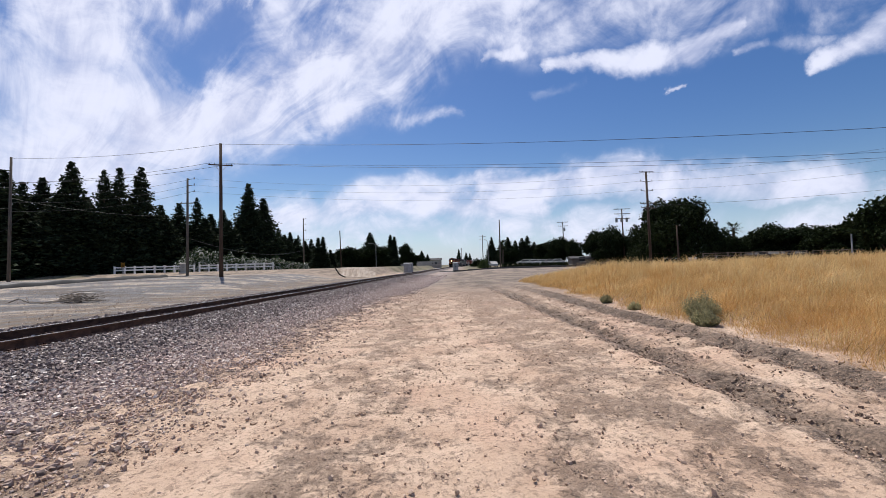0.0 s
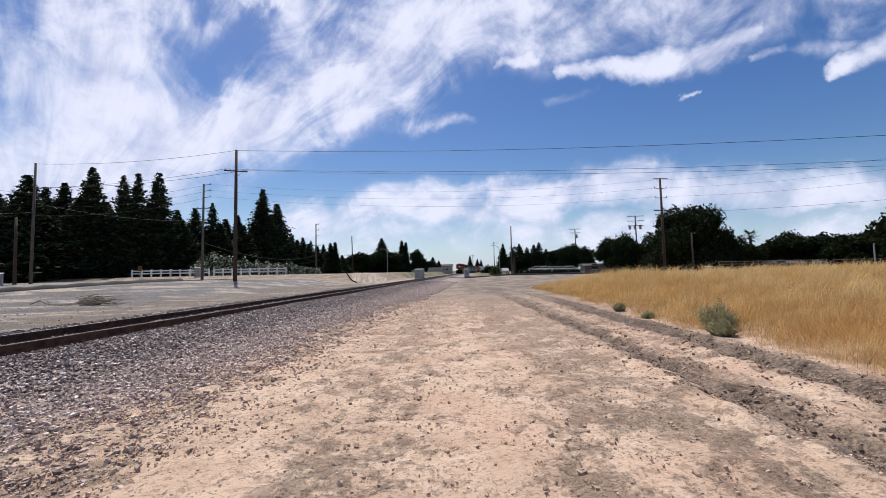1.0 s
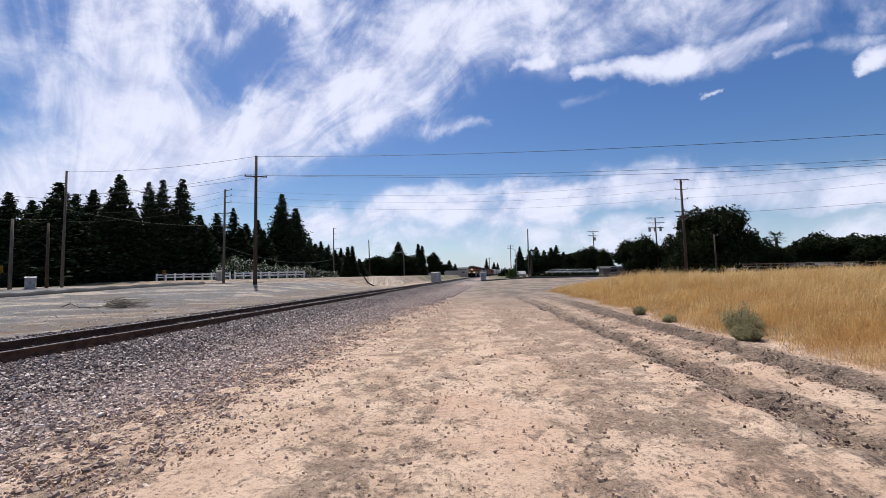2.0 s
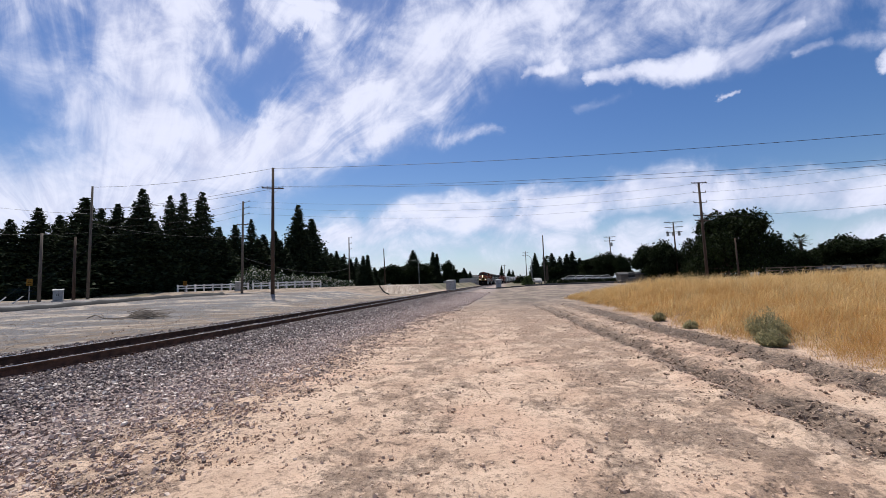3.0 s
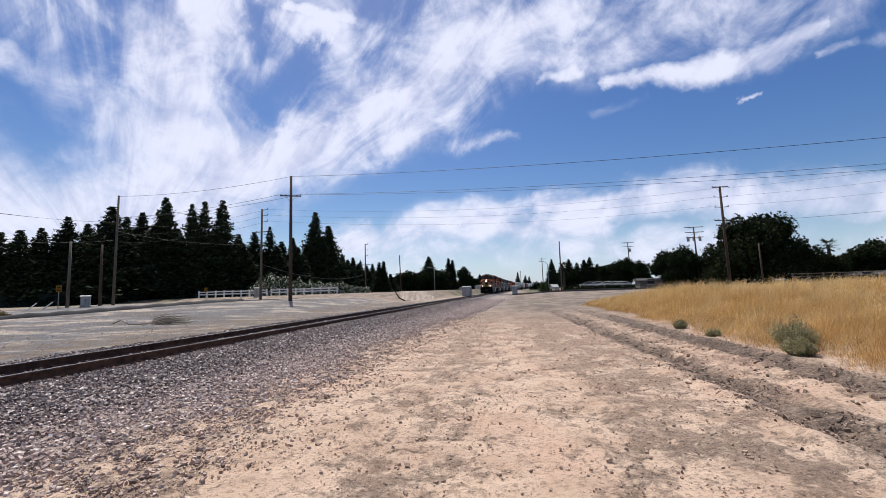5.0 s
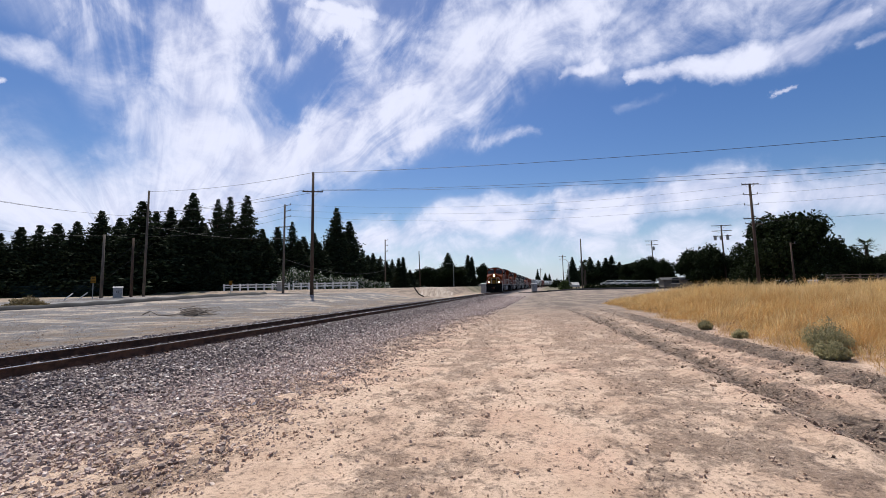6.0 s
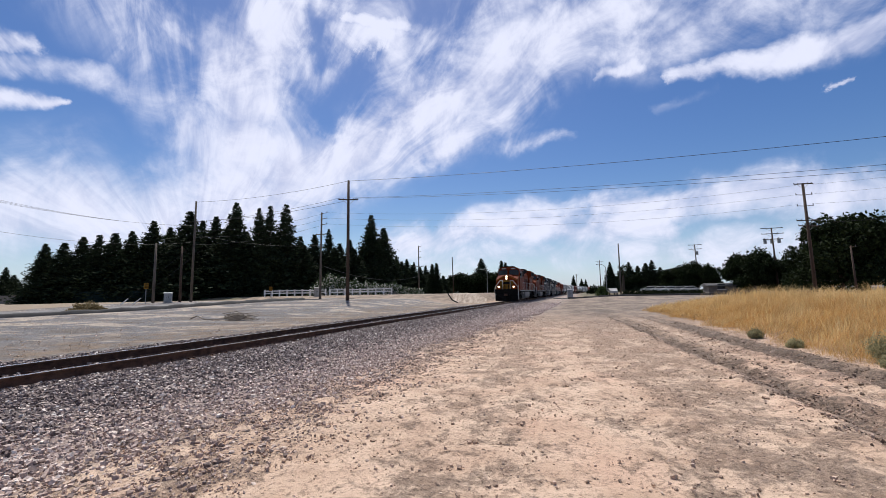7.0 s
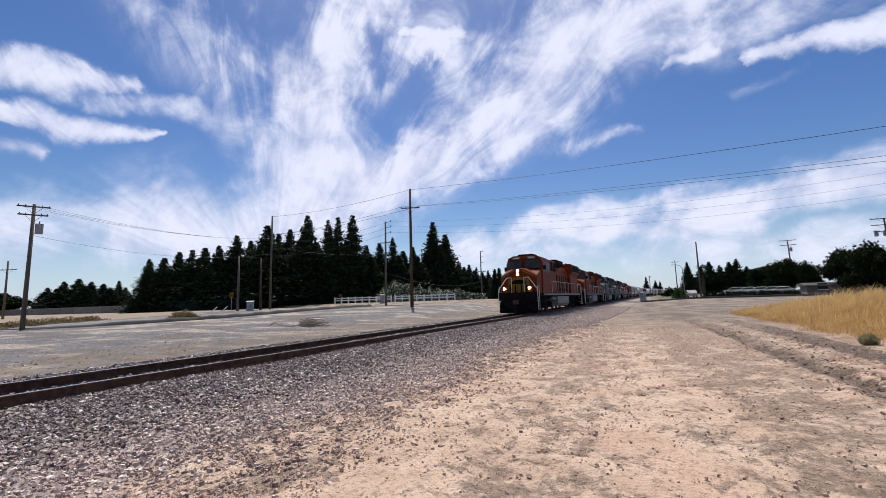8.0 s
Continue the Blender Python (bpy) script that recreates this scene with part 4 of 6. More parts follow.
def conifer(seed, height, radius, label, sparse=0.0, base=0.03, clumps=2600, lean=0.35):
    rng = np.random.default_rng(seed)
    tree = thing("redwood_tree", None, label, "tree", "dark conifers beyond the side road")
    bm = bmesh.new()
    rod(bm, (0, 0, -0.5), (0, 0, height * 0.97), height * 0.017, 0.03, 9)
    pts, sz = [], []
    h = base * height
    while h < height * 0.98:
        t = (h - base * height) / (height * (1 - base))
        full = radius * (1 - t) ** 0.95 + 0.1
        count = int(rng.integers(6, 10))
        for j in range(count):
            if rng.uniform() < sparse:
                continue
            ang, reach = rng.uniform(0, 6.283), full * rng.uniform(0.6, 1.14)
            droop = -0.22 + 0.55 * t + rng.normal(0, 0.08)
            tip = Vector((math.cos(ang) * reach, math.sin(ang) * reach, h + reach * droop))
            if reach > 0.8:
                rod(bm, (0, 0, h), tip, 0.035 + 0.02 * reach / radius, 0.01, 4)
            k = max(7, int(clumps / 300 * reach / radius * 8.0))
            s = rng.uniform(0.18, 1.05, k) ** 0.8
            spread = 0.15 * reach + 0.08
            q = np.stack([tip.x * s, tip.y * s, h + reach * droop * s ** 1.3], -1) + rng.normal(0, 1, (k, 3)) * np.array([spread, spread, spread * 0.8])
            pts.append(q)
            sz.append(rng.uniform(0.13, 0.36, k) * (0.55 + 0.55 * (1 - t)) * (radius / 3.0) ** 0.5)
        h += height * rng.uniform(0.010, 0.019)
    part("trunk", bm, BARK, tree)
    pts, sz = np.concatenate(pts), np.concatenate(sz)
    v, F = tri_cloud(pts, sz * 1.12, rng, 0.45)
    mesh_from("foliage", v, F, NEEDLES, tree)
    return tree


def broadleaf(seed, height, radius, label, mat=LEAVES, name="oak_tree", trunk=0.2, clumps=13000, leaf_size=0.24, squat=0.75, group="broad trees beyond the weeds"):
    rng = np.random.default_rng(seed)
    tree = thing(name, None, label, "tree", group)
    bm = bmesh.new()
    fork = height * trunk
    rod(bm, (0, 0, -0.4), (0.1, 0, fork), height * 0.035, height * 0.024, 9)
    blobs = []
    for i in range(24):
        ang, out = i * 2.4 + rng.uniform(-0.4, 0.4), radius * rng.uniform(0.15, 0.8)
        up = rng.uniform(-0.05, 0.92)
        out *= math.sin(min(1.0, (1.06 - max(up, 0.2)) * 1.6) * 1.57)
        c = Vector((math.cos(ang) * out, math.sin(ang) * out, fork + (height - fork) * up))
        blobs.append((c, radius * rng.uniform(0.2, 0.44)))
        mid = Vector((c.x * 0.45, c.y * 0.45, fork + (c.z - fork) * 0.55))
        rod(bm, (0.1, 0, fork * 0.95), mid, height * 0.016, height * 0.009, 6)
        rod(bm, mid, c, height * 0.009, 0.02, 5)
    part("trunk", bm, BARK, tree, smooth_faces=True)
    pts = []
    per = clumps // len(blobs)
    for c, r in blobs:
        d = rng.normal(0, 1, (per, 3))
        d /= np.linalg.norm(d, axis=1)[:, None]
        rad = r * rng.uniform(0.1, 1.0, (per, 1)) ** 0.42
        lump = 1 + 0.25 * np.sin(d[:, :1] * 7 + c.x) * np.sin(d[:, 1:2] * 6 + c.y)
        q = d * rad * lump
        q[:, 2] *= squat
        pts.append(q + np.array(c[:]))
    pts = np.concatenate(pts)
    v, F = tri_cloud(pts, rng.uniform(0.6, 1.4, len(pts)) * leaf_size, rng, 0.8)
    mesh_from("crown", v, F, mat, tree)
    return tree


def plant(tree, az, dist, sx=1.0, sz=1.0, turn=0.0, first=False, z=None):
    at = on_bearing(az, dist)
    m = pose(at.x, at.y, ground_at(at.x, at.y) if z is None else z, 0, 0, turn) @ Matrix.Diagonal((sx, sx, sz, 1))
    if first:
        tree.matrix_basis = m
        return tree
    back = Matrix.Diagonal([1 / k for k in tree.scale] + [1])
    return copy_thing(tree, m @ back)


CON = [conifer(21, 20.0, 4.6, "tall dark redwood with layered drooping boughs", 0.0),
       conifer(22, 20.0, 4.0, "tall dark redwood with gaps between its boughs", 0.25),
       conifer(23, 20.0, 5.4, "broad dark redwood with a dense crown", 0.05)]


def tall_of(tree):
    """The height of a tree from its foot to its highest leaf."""
    crown = [o for o in tree.children if o.name.startswith(("foliage", "crown"))][0].data
    co = np.empty(len(crown.vertices) * 3, np.float32)
    crown.vertices.foreach_get("co", co)
    return float(np.percentile(co[2::3], 99.8))


CON_TALL = [tall_of(t) for t in CON]
used = set()


def redwood(kind, az, dist, el_top, sx=1.0, turn=0.0):
    at = on_bearing(az, dist)
    z = ground_at(at.x, at.y)
    tall = EYE + math.tan(radians(el_top)) * dist - z
    s = tall / CON_TALL[kind]
    plant(CON[kind], az, dist, s * sx * 1.12, s, turn, kind not in used)
    used.add(kind)


for kind, az, dist, el_top, sx, turn in (
        (0, -41.2, 100, 11.4, 1.1, 0), (1, -38.6, 98, 10.9, 0.95, 40), (1, -37.3, 99, 11.3, 1.0, 130), (1, -35.4, 100, 11.6, 1.1, 250),
        (2, -43.4, 104, 9.6, 1.1, 20), (2, -46.1, 102, 10.0, 1.25, 80), (0, -44.8, 108, 9.0, 1.1, 160), (2, -49.6, 100, 8.6, 1.2, 200), (0, -48.0, 106, 8.0, 1.3, 33),
        (0, -51.5, 100, 7.3, 1.3, 12), (2, -53.0, 98, 7.0, 1.3, 70), (1, -54.3, 100, 6.7, 1.4, 120), (0, -55.6, 98, 6.4, 1.4, 190), (2, -57.0, 97, 5.7, 1.4, 300), (0, -58.4, 96, 5.5, 1.3, 22),
        (0, -33.6, 104, 7.6, 1.3, 99), (2, -31.8, 106, 7.9, 1.2, 140), (1, -30.0, 108, 8.6, 1.0, 15), (2, -28.6, 110, 6.8, 1.3, 64), (0, -27.2, 110, 7.3, 1.0, 222),
        (0, -24.4, 112, 10.6, 1.05, 310), (2, -22.75, 114, 8.9, 1.15, 45), (2, -25.6, 112, 6.3, 1.3, 145), (0, -21.0, 118, 5.2, 1.2, 7), (2, -19.6, 122, 4.7, 1.1, 77), (1, -18.6, 125, 4.3, 1.1, 170),
        (0, -17.0, 128, 3.8, 1.2, 260), (2, -15.6, 132, 2.8, 1.4, 30), (0, -40.0, 104, 8.0, 1.5, 200), (2, -36.2, 105, 8.2, 1.5, 280),
        (2, -64.3, 150, 3.3, 1.9, 60), (0, -63.3, 150, 3.0, 2.0, 170), (2, -62.3, 150, 2.8, 2.2, 20), (1, -61.0, 148, 3.1, 1.5, 90), (0, -65.4, 152, 3.0, 1.9, 11), (2, -66.6, 155, 2.4, 2.0, 211), (2, -60.4, 150, 2.4, 1.8, 300), (2, -63.8, 146, 2.6, 2.4, 33), (2, -61.7, 146, 2.4, 2.4, 133), (2, -65.9, 148, 2.3, 2.4, 233),
        (2, -20.3, 116, 4.4, 1.6, 10), (2, -18.9, 120, 3.9, 1.6, 60), (0, -17.8, 122, 3.6, 1.7, 99), (2, -16.6, 126, 2.9, 1.8, 160), (2, -14.6, 136, 2.4, 1.8, 200), (0, -33.0, 100, 6.4, 1.7, 5), (2, -29.2, 104, 6.2, 1.7, 65), (2, -26.6, 106, 6.0, 1.7, 265),
        (0, -23.6, 110, 7.4, 1.4, 165), (2, -47.0, 98, 7.4, 1.6, 35), (2, -42.2, 98, 8.2, 1.5, 235),
        (0, -9.35, 170, 4.6, 1.6, 0), (1, 2.7, 420, 2.1, 1.0, 0), (0, 3.7, 430, 1.6, 1.2, 70), (1, 4.2, 430, 1.5, 1.2, 10), (0, -2.4, 260, 2.0, 1.6, 40), (0, -1.6, 280, 1.5, 1.6, 80),
        (2, 7.2, 125, 3.6, 0.9, 50), (1, 8.5, 150, 2.9, 1.8, 80), (0, 9.4, 150, 3.5, 1.5, 200), (1, 10.4, 150, 3.0, 1.8, 10), (0, 11.3, 150, 3.3, 1.6, 60), (1, 12.0, 150, 3.6, 1.6, 120), (2, 12.9, 150, 2.7, 1.6, 240)):
    redwood(kind, az, dist, el_top, sx, turn)

cyp = conifer(31, 12.0, 1.15, "slim dark columnar cypress", 0.0, 0.02, 2600)
cyp.name = "cypress_tree"
plant(cyp, -6.62, 165, 1.75, 1.06, 0, True)
plant(cyp, -6.1, 166, 1.7, 1.0, 90)
plant(cyp, -16.1, 110, 1.2, 0.66, 40)
plant(cyp, -15.5, 110, 1.2, 0.68, 10)

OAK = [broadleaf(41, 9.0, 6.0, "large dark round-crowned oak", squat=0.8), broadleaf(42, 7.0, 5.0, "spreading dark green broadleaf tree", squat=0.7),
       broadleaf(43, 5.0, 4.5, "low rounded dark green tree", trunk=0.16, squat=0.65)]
OAK_TALL = [tall_of(t) for t in OAK]
seen_oak = set()


def oak(kind, az, dist, el_top, sx=1.0, turn=0.0):
    at = on_bearing(az, dist)
    z = ground_at(at.x, at.y)
    s = (EYE + math.tan(radians(el_top)) * dist - z) / OAK_TALL[kind]
    plant(OAK[kind], az, dist, s * sx, s, turn, kind not in seen_oak)
    seen_oak.add(kind)


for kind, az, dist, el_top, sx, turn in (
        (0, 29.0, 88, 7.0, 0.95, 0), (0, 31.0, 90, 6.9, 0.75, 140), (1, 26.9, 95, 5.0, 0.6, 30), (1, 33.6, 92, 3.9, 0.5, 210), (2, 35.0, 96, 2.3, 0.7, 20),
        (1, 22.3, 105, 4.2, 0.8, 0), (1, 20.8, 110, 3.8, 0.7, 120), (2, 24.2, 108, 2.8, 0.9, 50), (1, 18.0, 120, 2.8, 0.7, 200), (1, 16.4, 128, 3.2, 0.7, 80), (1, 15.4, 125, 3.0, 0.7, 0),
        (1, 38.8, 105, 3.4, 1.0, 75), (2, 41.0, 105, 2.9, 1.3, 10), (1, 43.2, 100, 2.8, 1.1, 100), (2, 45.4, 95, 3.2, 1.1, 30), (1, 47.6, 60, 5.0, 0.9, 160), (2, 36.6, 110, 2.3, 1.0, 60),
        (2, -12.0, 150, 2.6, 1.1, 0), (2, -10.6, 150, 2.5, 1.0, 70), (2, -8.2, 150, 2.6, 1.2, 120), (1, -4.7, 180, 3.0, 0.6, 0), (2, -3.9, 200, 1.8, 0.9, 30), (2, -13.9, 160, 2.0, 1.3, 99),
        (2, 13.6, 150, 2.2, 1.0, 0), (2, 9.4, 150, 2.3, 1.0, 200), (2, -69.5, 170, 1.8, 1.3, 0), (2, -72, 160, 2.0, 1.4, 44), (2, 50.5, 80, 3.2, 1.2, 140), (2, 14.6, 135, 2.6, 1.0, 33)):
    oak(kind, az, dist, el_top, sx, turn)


# ---- weeds ----
def blades(name, x, y, h, width, bend, rng, mat, label, head=False):
    """Grass blades of two faces each; with head, the upper part is a thicker seed head."""
    n = len(x)
    a = rng.uniform(0, 6.283, n)
    # neighbouring blades lean the same way, as the wind and their own weight laid them
    bx = np.cos(a) * bend * h + h * (0.16 + 0.22 * wave(x, y, 1.7, 0.6))
    by = np.sin(a) * bend * h + h * 0.2 * wave(x, y, 1.4, 2.1)
    px, py = -np.sin(a + 0.8) * width, np.cos(a + 0.8) * width
    z = ground_z(x, y) - 0.02
    m, w1 = (0.7, 1.5) if head else (0.45, 1.1)
    root = np.stack([x, y, z], -1)
    m0 = np.stack([x + bx * 0.4 - px * w1, y + by * 0.4 - py * w1, z + h * m], -1)
    m1 = np.stack([x + bx * 0.4 + px * w1, y + by * 0.4 + py * w1, z + h * m], -1)
    tip = np.stack([x + bx, y + by, z + h * (1.0 - 0.3 * bend)], -1)
    v = np.stack([root, m1, m0, tip], 1).reshape(-1, 3)
    F = (np.array([[0, 1, 2], [2, 1, 3]])[None] + (np.arange(n) * 4)[:, None, None]).reshape(-1, 3)
    return tagged(mesh_from(name, v, F, mat), label, "dry grass", kind="stuff")


def build_grass():
    rng = np.random.default_rng(8)

    def spots(n, ragged):
        y = 3.2 + rng.uniform(0, 1, n) ** 1.4 * 33
        x = 4.9 + rng.uniform(0, 1, n) ** 1.7 * 42
        edge = 5.72 + 0.035 * (y - 8) + 0.18 * np.sin(y * 0.9) + 0.12 * np.sin(y * 2.1 + 1) + 0.1 * np.sin(y * 5.3)
        inside = x - edge
        keep = (rng.uniform(0, 1, n) < smooth(-0.15, ragged, inside)) & (y < 31 + 3 * np.sin(x * 0.3) + 0.3 * x) & (x < 22 + 1.3 * y)
        return x[keep], y[keep], inside[keep]

    def tufts(x, y, k):
        rise = 0.55 * np.exp(-((x - 9.5) / 3.0) ** 2 - ((y - 25) / 8.0) ** 2) - 0.12 * smooth(13, 20, x)
        return 0.72 + 0.34 * np.abs(wave(x, y, 1.3, k)) + 0.34 * wave(x, y, 2.6, 2.0 + k) + 0.2 * wave(x, y, 6.3, k) + rise

    x, y, inside = spots(430000, 0.9)
    dist = np.hypot(x, y)
    h = (0.24 + 0.36 * smooth(0, 2.6, inside)) * tufts(x, y, 0.0) * rng.uniform(0.35, 1.2, len(x))
    blades("weeds", x, y, h, 0.001 + 0.00024 * dist * rng.uniform(0.5, 1.2, len(x)), rng.uniform(0.1, 1.2, len(x)), rng, DRY_GRASS, "dense golden-brown dry grass on a low mound")
    x, y, inside = spots(210000, 1.6)
    dist = np.hypot(x, y)
    h = (0.36 + 0.36 * smooth(0, 3.5, inside)) * tufts(x, y, 1.0) * rng.uniform(0.5, 1.2, len(x))
    blades("weeds", x, y, h, 0.0008 + 0.00018 * dist * rng.uniform(0.5, 1.3, len(x)), rng.uniform(0.1, 0.8, len(x)), rng, STRAW, "tall pale straw stalks with seed heads", True)
    x, y, inside = spots(26000, 1.0)
    near = (inside < 1.6) & (wave(x, y, 1.9, 0.3) > -0.1)
    x, y = x[near], y[near]
    h = rng.uniform(0.12, 0.4, len(x))
    blades("weeds", x, y, h, 0.0016 + 0.0003 * np.hypot(x, y), rng.uniform(0.2, 1.3, len(x)), rng, BROWN_WEED, "low dusty brown weeds along the edge of the dry grass")


build_grass()


# ---- train ----
def bogie(parent, y, axles, mat=BLACK, wheel=0.5, gap=1.9):
    """One truck: two side frames, springs, and wheelsets of two wheels and an axle."""
    half = gap * (axles - 1) / 2
    for s in (-1, 1):
        bm = bmesh.new()
        prism(bm, [(y - half - 0.55, 0.55), (y - half - 0.35, 0.32), (y + half + 0.35, 0.32), (y + half + 0.55, 0.55), (y + half + 0.45, 0.85), (y + 0.4, 1.02), (y - 0.4, 1.02), (y - half - 0.45, 0.85)], s * 1.08 - 0.07, s * 1.08 + 0.07)
        for i in range(axles):
            ay = y - half + i * gap
            box(bm, s * 1.17 - 0.08, ay - 0.2, 0.38, s * 1.17 + 0.08, ay + 0.2, 0.76, 0.04)
            if i + 1 < axles:
                for k in (-0.16, 0.16):
                    rod(bm, (s * 1.2, ay + gap / 2 + k, 0.4), (s * 1.2, ay + gap / 2 + k, 0.85), 0.11, 0.11, 8)
        part("side_frame", bm, mat, parent)
    sets = []
    for i in range(axles):
        bm = bmesh.new()
        rod(bm, (-1.0, 0, 0), (1.0, 0, 0), 0.09, 0.09, 8)
        for s in (-1, 1):
            rod(bm, (s * 0.69, 0, 0), (s * 0.82, 0, 0), wheel, wheel, 20)
            rod(bm, (s * 0.65, 0, 0), (s * 0.69, 0, 0), wheel + 0.03, wheel + 0.03, 20)
            for k in range(3):
                a = k * 2.094
                rod(bm, (s * 0.83, math.cos(a) * 0.27, math.sin(a) * 0.27), (s * 0.815, math.cos(a) * 0.27, math.sin(a) * 0.27), 0.08, 0.08, 6)
        w = part("wheelset", bm, RUST, parent)
        w.matrix_basis = pose(0, y - half + i * gap, wheel)
        sets.append(w)
    return sets


def coupler(parent, y, way):
    bm = bmesh.new()
    box(bm, -0.09, min(y, y + way * 0.55), 0.78, 0.09, max(y, y + way * 0.55), 0.98, 0.02)
    box(bm, -0.2, y + way * 0.5 - 0.12, 0.72, 0.2, y + way * 0.5 + 0.12, 1.05, 0.06)
    part("coupler", bm, RUST, parent)
    for dx in (-0.45, 0.45):
        bm = bmesh.new()
        pts = [Vector((dx, y, 0.95)), Vector((dx * 0.9, y + way * 0.25, 0.6)), Vector((dx * 0.5, y + way * 0.45, 0.55))]
        for a, b in zip(pts, pts[1:]):
            rod(bm, a, b, 0.03, 0.03, 6)
        part("air_hose", bm, BLACK, parent)


def locomotive(label, paint, nose_paint, trim, lamps=True, low=GREY_PAINT, glow=LAMP):
    """A modern six-axle diesel; its front is at y = 0 and it stands on the rail tops at z = 0."""
    loco = thing("locomotive", None, label, "locomotive", "locomotives of the freight train")
    # frame and walkway
    bm = bmesh.new()
    box(bm, -1.48, 1.0, 1.28, 1.48, 21.6, 1.52, 0.03)
    box(bm, -0.9, 1.2, 1.0, 0.9, 21.4, 1.3)
    part("underframe", bm, BLACK, loco, "black underframe and walkway")
    for s in (-1, 1):
        bm = bmesh.new()
        box(bm, s * 1.487 - 0.012, 3.0, 1.36, s * 1.487 + 0.012, 20.4, 1.5)
        part("sill_stripe", bm, GREY_PAINT, loco, "grey stripe along the sill")
    # end plates with ploughs
    for y0, w in ((0.78, 1), (21.8, -1)):
        bm = bmesh.new()
        box(bm, -1.5, min(y0, y0 + w * 0.2), 1.0, 1.5, max(y0, y0 + w * 0.2), 1.62, 0.03)
        part("pilot_plate", bm, BLACK, loco)
        bm = bmesh.new()
        outline = [(-1.5, 0.08), (1.5, 0.08), (1.5, 0.95), (1.15, 1.02), (-1.15, 1.02), (-1.5, 0.95)]
        lo = [bm.verts.new((x, y0 + w * (0.05 + 0.16 * abs(x) / 1.5) - w * (0.30 if z < 0.5 else 0.0) * (1 - abs(x) / 2.2), z)) for x, z in outline]
        midb, midt = bm.verts.new((0, y0 - w * 0.42, 0.08)), bm.verts.new((0, y0 - w * 0.05, 0.98))
        bm.faces.new((lo[0], midb, midt, lo[4], lo[5]))
        bm.faces.new((midb, lo[1], lo[2], lo[3], midt))
        got = bmesh.ops.solidify(bm, geom=bm.faces[:], thickness=0.05)
        part("plough", bm, BLACK, loco)
        coupler(loco, y0, -w)
        for s in (-1, 1):
            for k in range(4):
                bm = bmesh.new()
                box(bm, s * 1.12, y0 + w * 0.22, 0.28 + k * 0.3, s * 1.5, y0 + w * 0.62, 0.31 + k * 0.3)
                part("step", bm, SILVER, loco)
            bm = bmesh.new()
            for dy in (0.2, 0.66):
                rod(bm, (s * 1.5, y0 + w * dy, 0.3), (s * 1.5, y0 + w * dy, 2.1), 0.025, 0.025, 6)
            part("end_handrail", bm, SILVER, loco, "pale grey end handrail")
    # nose
    bm = bmesh.new()
    prism_y(bm, [(-1.42, 1.52), (1.42, 1.52), (1.42, 2.86), (0.32, 3.42), (-0.32, 3.42), (-1.42, 2.86)], 1.2, 3.0)
    for v in bm.verts:
        if v.co.y > 2 and v.co.z > 2:
            v.co.z = 3.6 if abs(v.co.x) < 1 else 3.5
    bmesh.ops.bevel(bm, geom=[e for e in bm.edges if max(e.verts[0].co.y, e.verts[1].co.y) < 1.5 and min(e.verts[0].co.z, e.verts[1].co.z) > 1.6], offset=0.07, segments=2, affect="EDGES")
    nose = part("nose", bm, nose_paint, loco, "broad sloping nose")
    bm = bmesh.new()
    box(bm, -0.38, 1.175, 1.6, 0.38, 1.21, 2.95, 0.02)
    part("nose_door", bm, nose_paint, nose)
    bm = bmesh.new()
    prism_y(bm, [(-0.95, 1.56), (0.95, 1.56), (0.8, 2.62), (0.3, 2.8), (-0.3, 2.8), (-0.8, 2.62)], 1.15, 1.2)
    panel = part("nose_panel", bm, trim, nose, "yellow panel on the nose front")
    bm = bmesh.new()
    prism_y(bm, [(-0.7, 2.36), (-0.25, 2.58), (0.25, 2.58), (0.7, 2.36), (0.24, 2.26), (-0.24, 2.26)], 1.125, 1.15)
    part("nose_emblem", bm, BLACK, panel, "dark winged emblem on the nose")
    for x0 in (-0.62, -0.24, 0.24, 0.62):
        bm = bmesh.new()
        box(bm, x0 - 0.05, 1.13, 1.58, x0 + 0.05, 1.15, 2.2)
        part("bar", bm, BLACK, panel)
    for s in (-1, 1):
        bm = bmesh.new()
        prism_y(bm, [(s * 0.3, 3.27), (s * 1.4, 2.71), (s * 1.4, 2.78), (s * 0.3, 3.34)], 1.17, 1.21)
        part("nose_stripe", bm, trim, nose, "thin yellow stripe")
        bm = bmesh.new()
        prism(bm, [(1.28, 2.72), (3.0, 3.32), (3.0, 3.39), (1.28, 2.79)], s * 1.424 - 0.01, s * 1.424 + 0.01)
        part("nose_stripe", bm, trim, nose, "thin yellow stripe")
    # grab rails over the nose front
    for s in (-1, 1):
        bm = bmesh.new()
        rod(bm, (s * 0.5, 0.95, 2.75), (s * 0.5, 0.95, 1.6), 0.025, 0.025, 6)
        rod(bm, (s * 0.5, 0.95, 2.75), (s * 0.85, 0.95, 2.75), 0.025, 0.025, 6)
        rod(bm, (s * 0.85, 0.95, 2.75), (s * 1.52, 0.85, 1.85), 0.03, 0.03, 6)
        rod(bm, (s * 1.52, 0.85, 1.85), (s * 1.55, 0.85, 0.35), 0.03, 0.03, 6)
        part("grab_rail", bm, SILVER, loco, "pale slanted grab rail")
    # cab
    bm = bmesh.new()
    prism_y(bm, [(-1.5, 1.52), (1.5, 1.52), (1.5, 3.95), (1.32, 4.42), (0.9, 4.62), (-0.9, 4.62), (-1.32, 4.42), (-1.5, 3.95)], 2.75, 5.7)
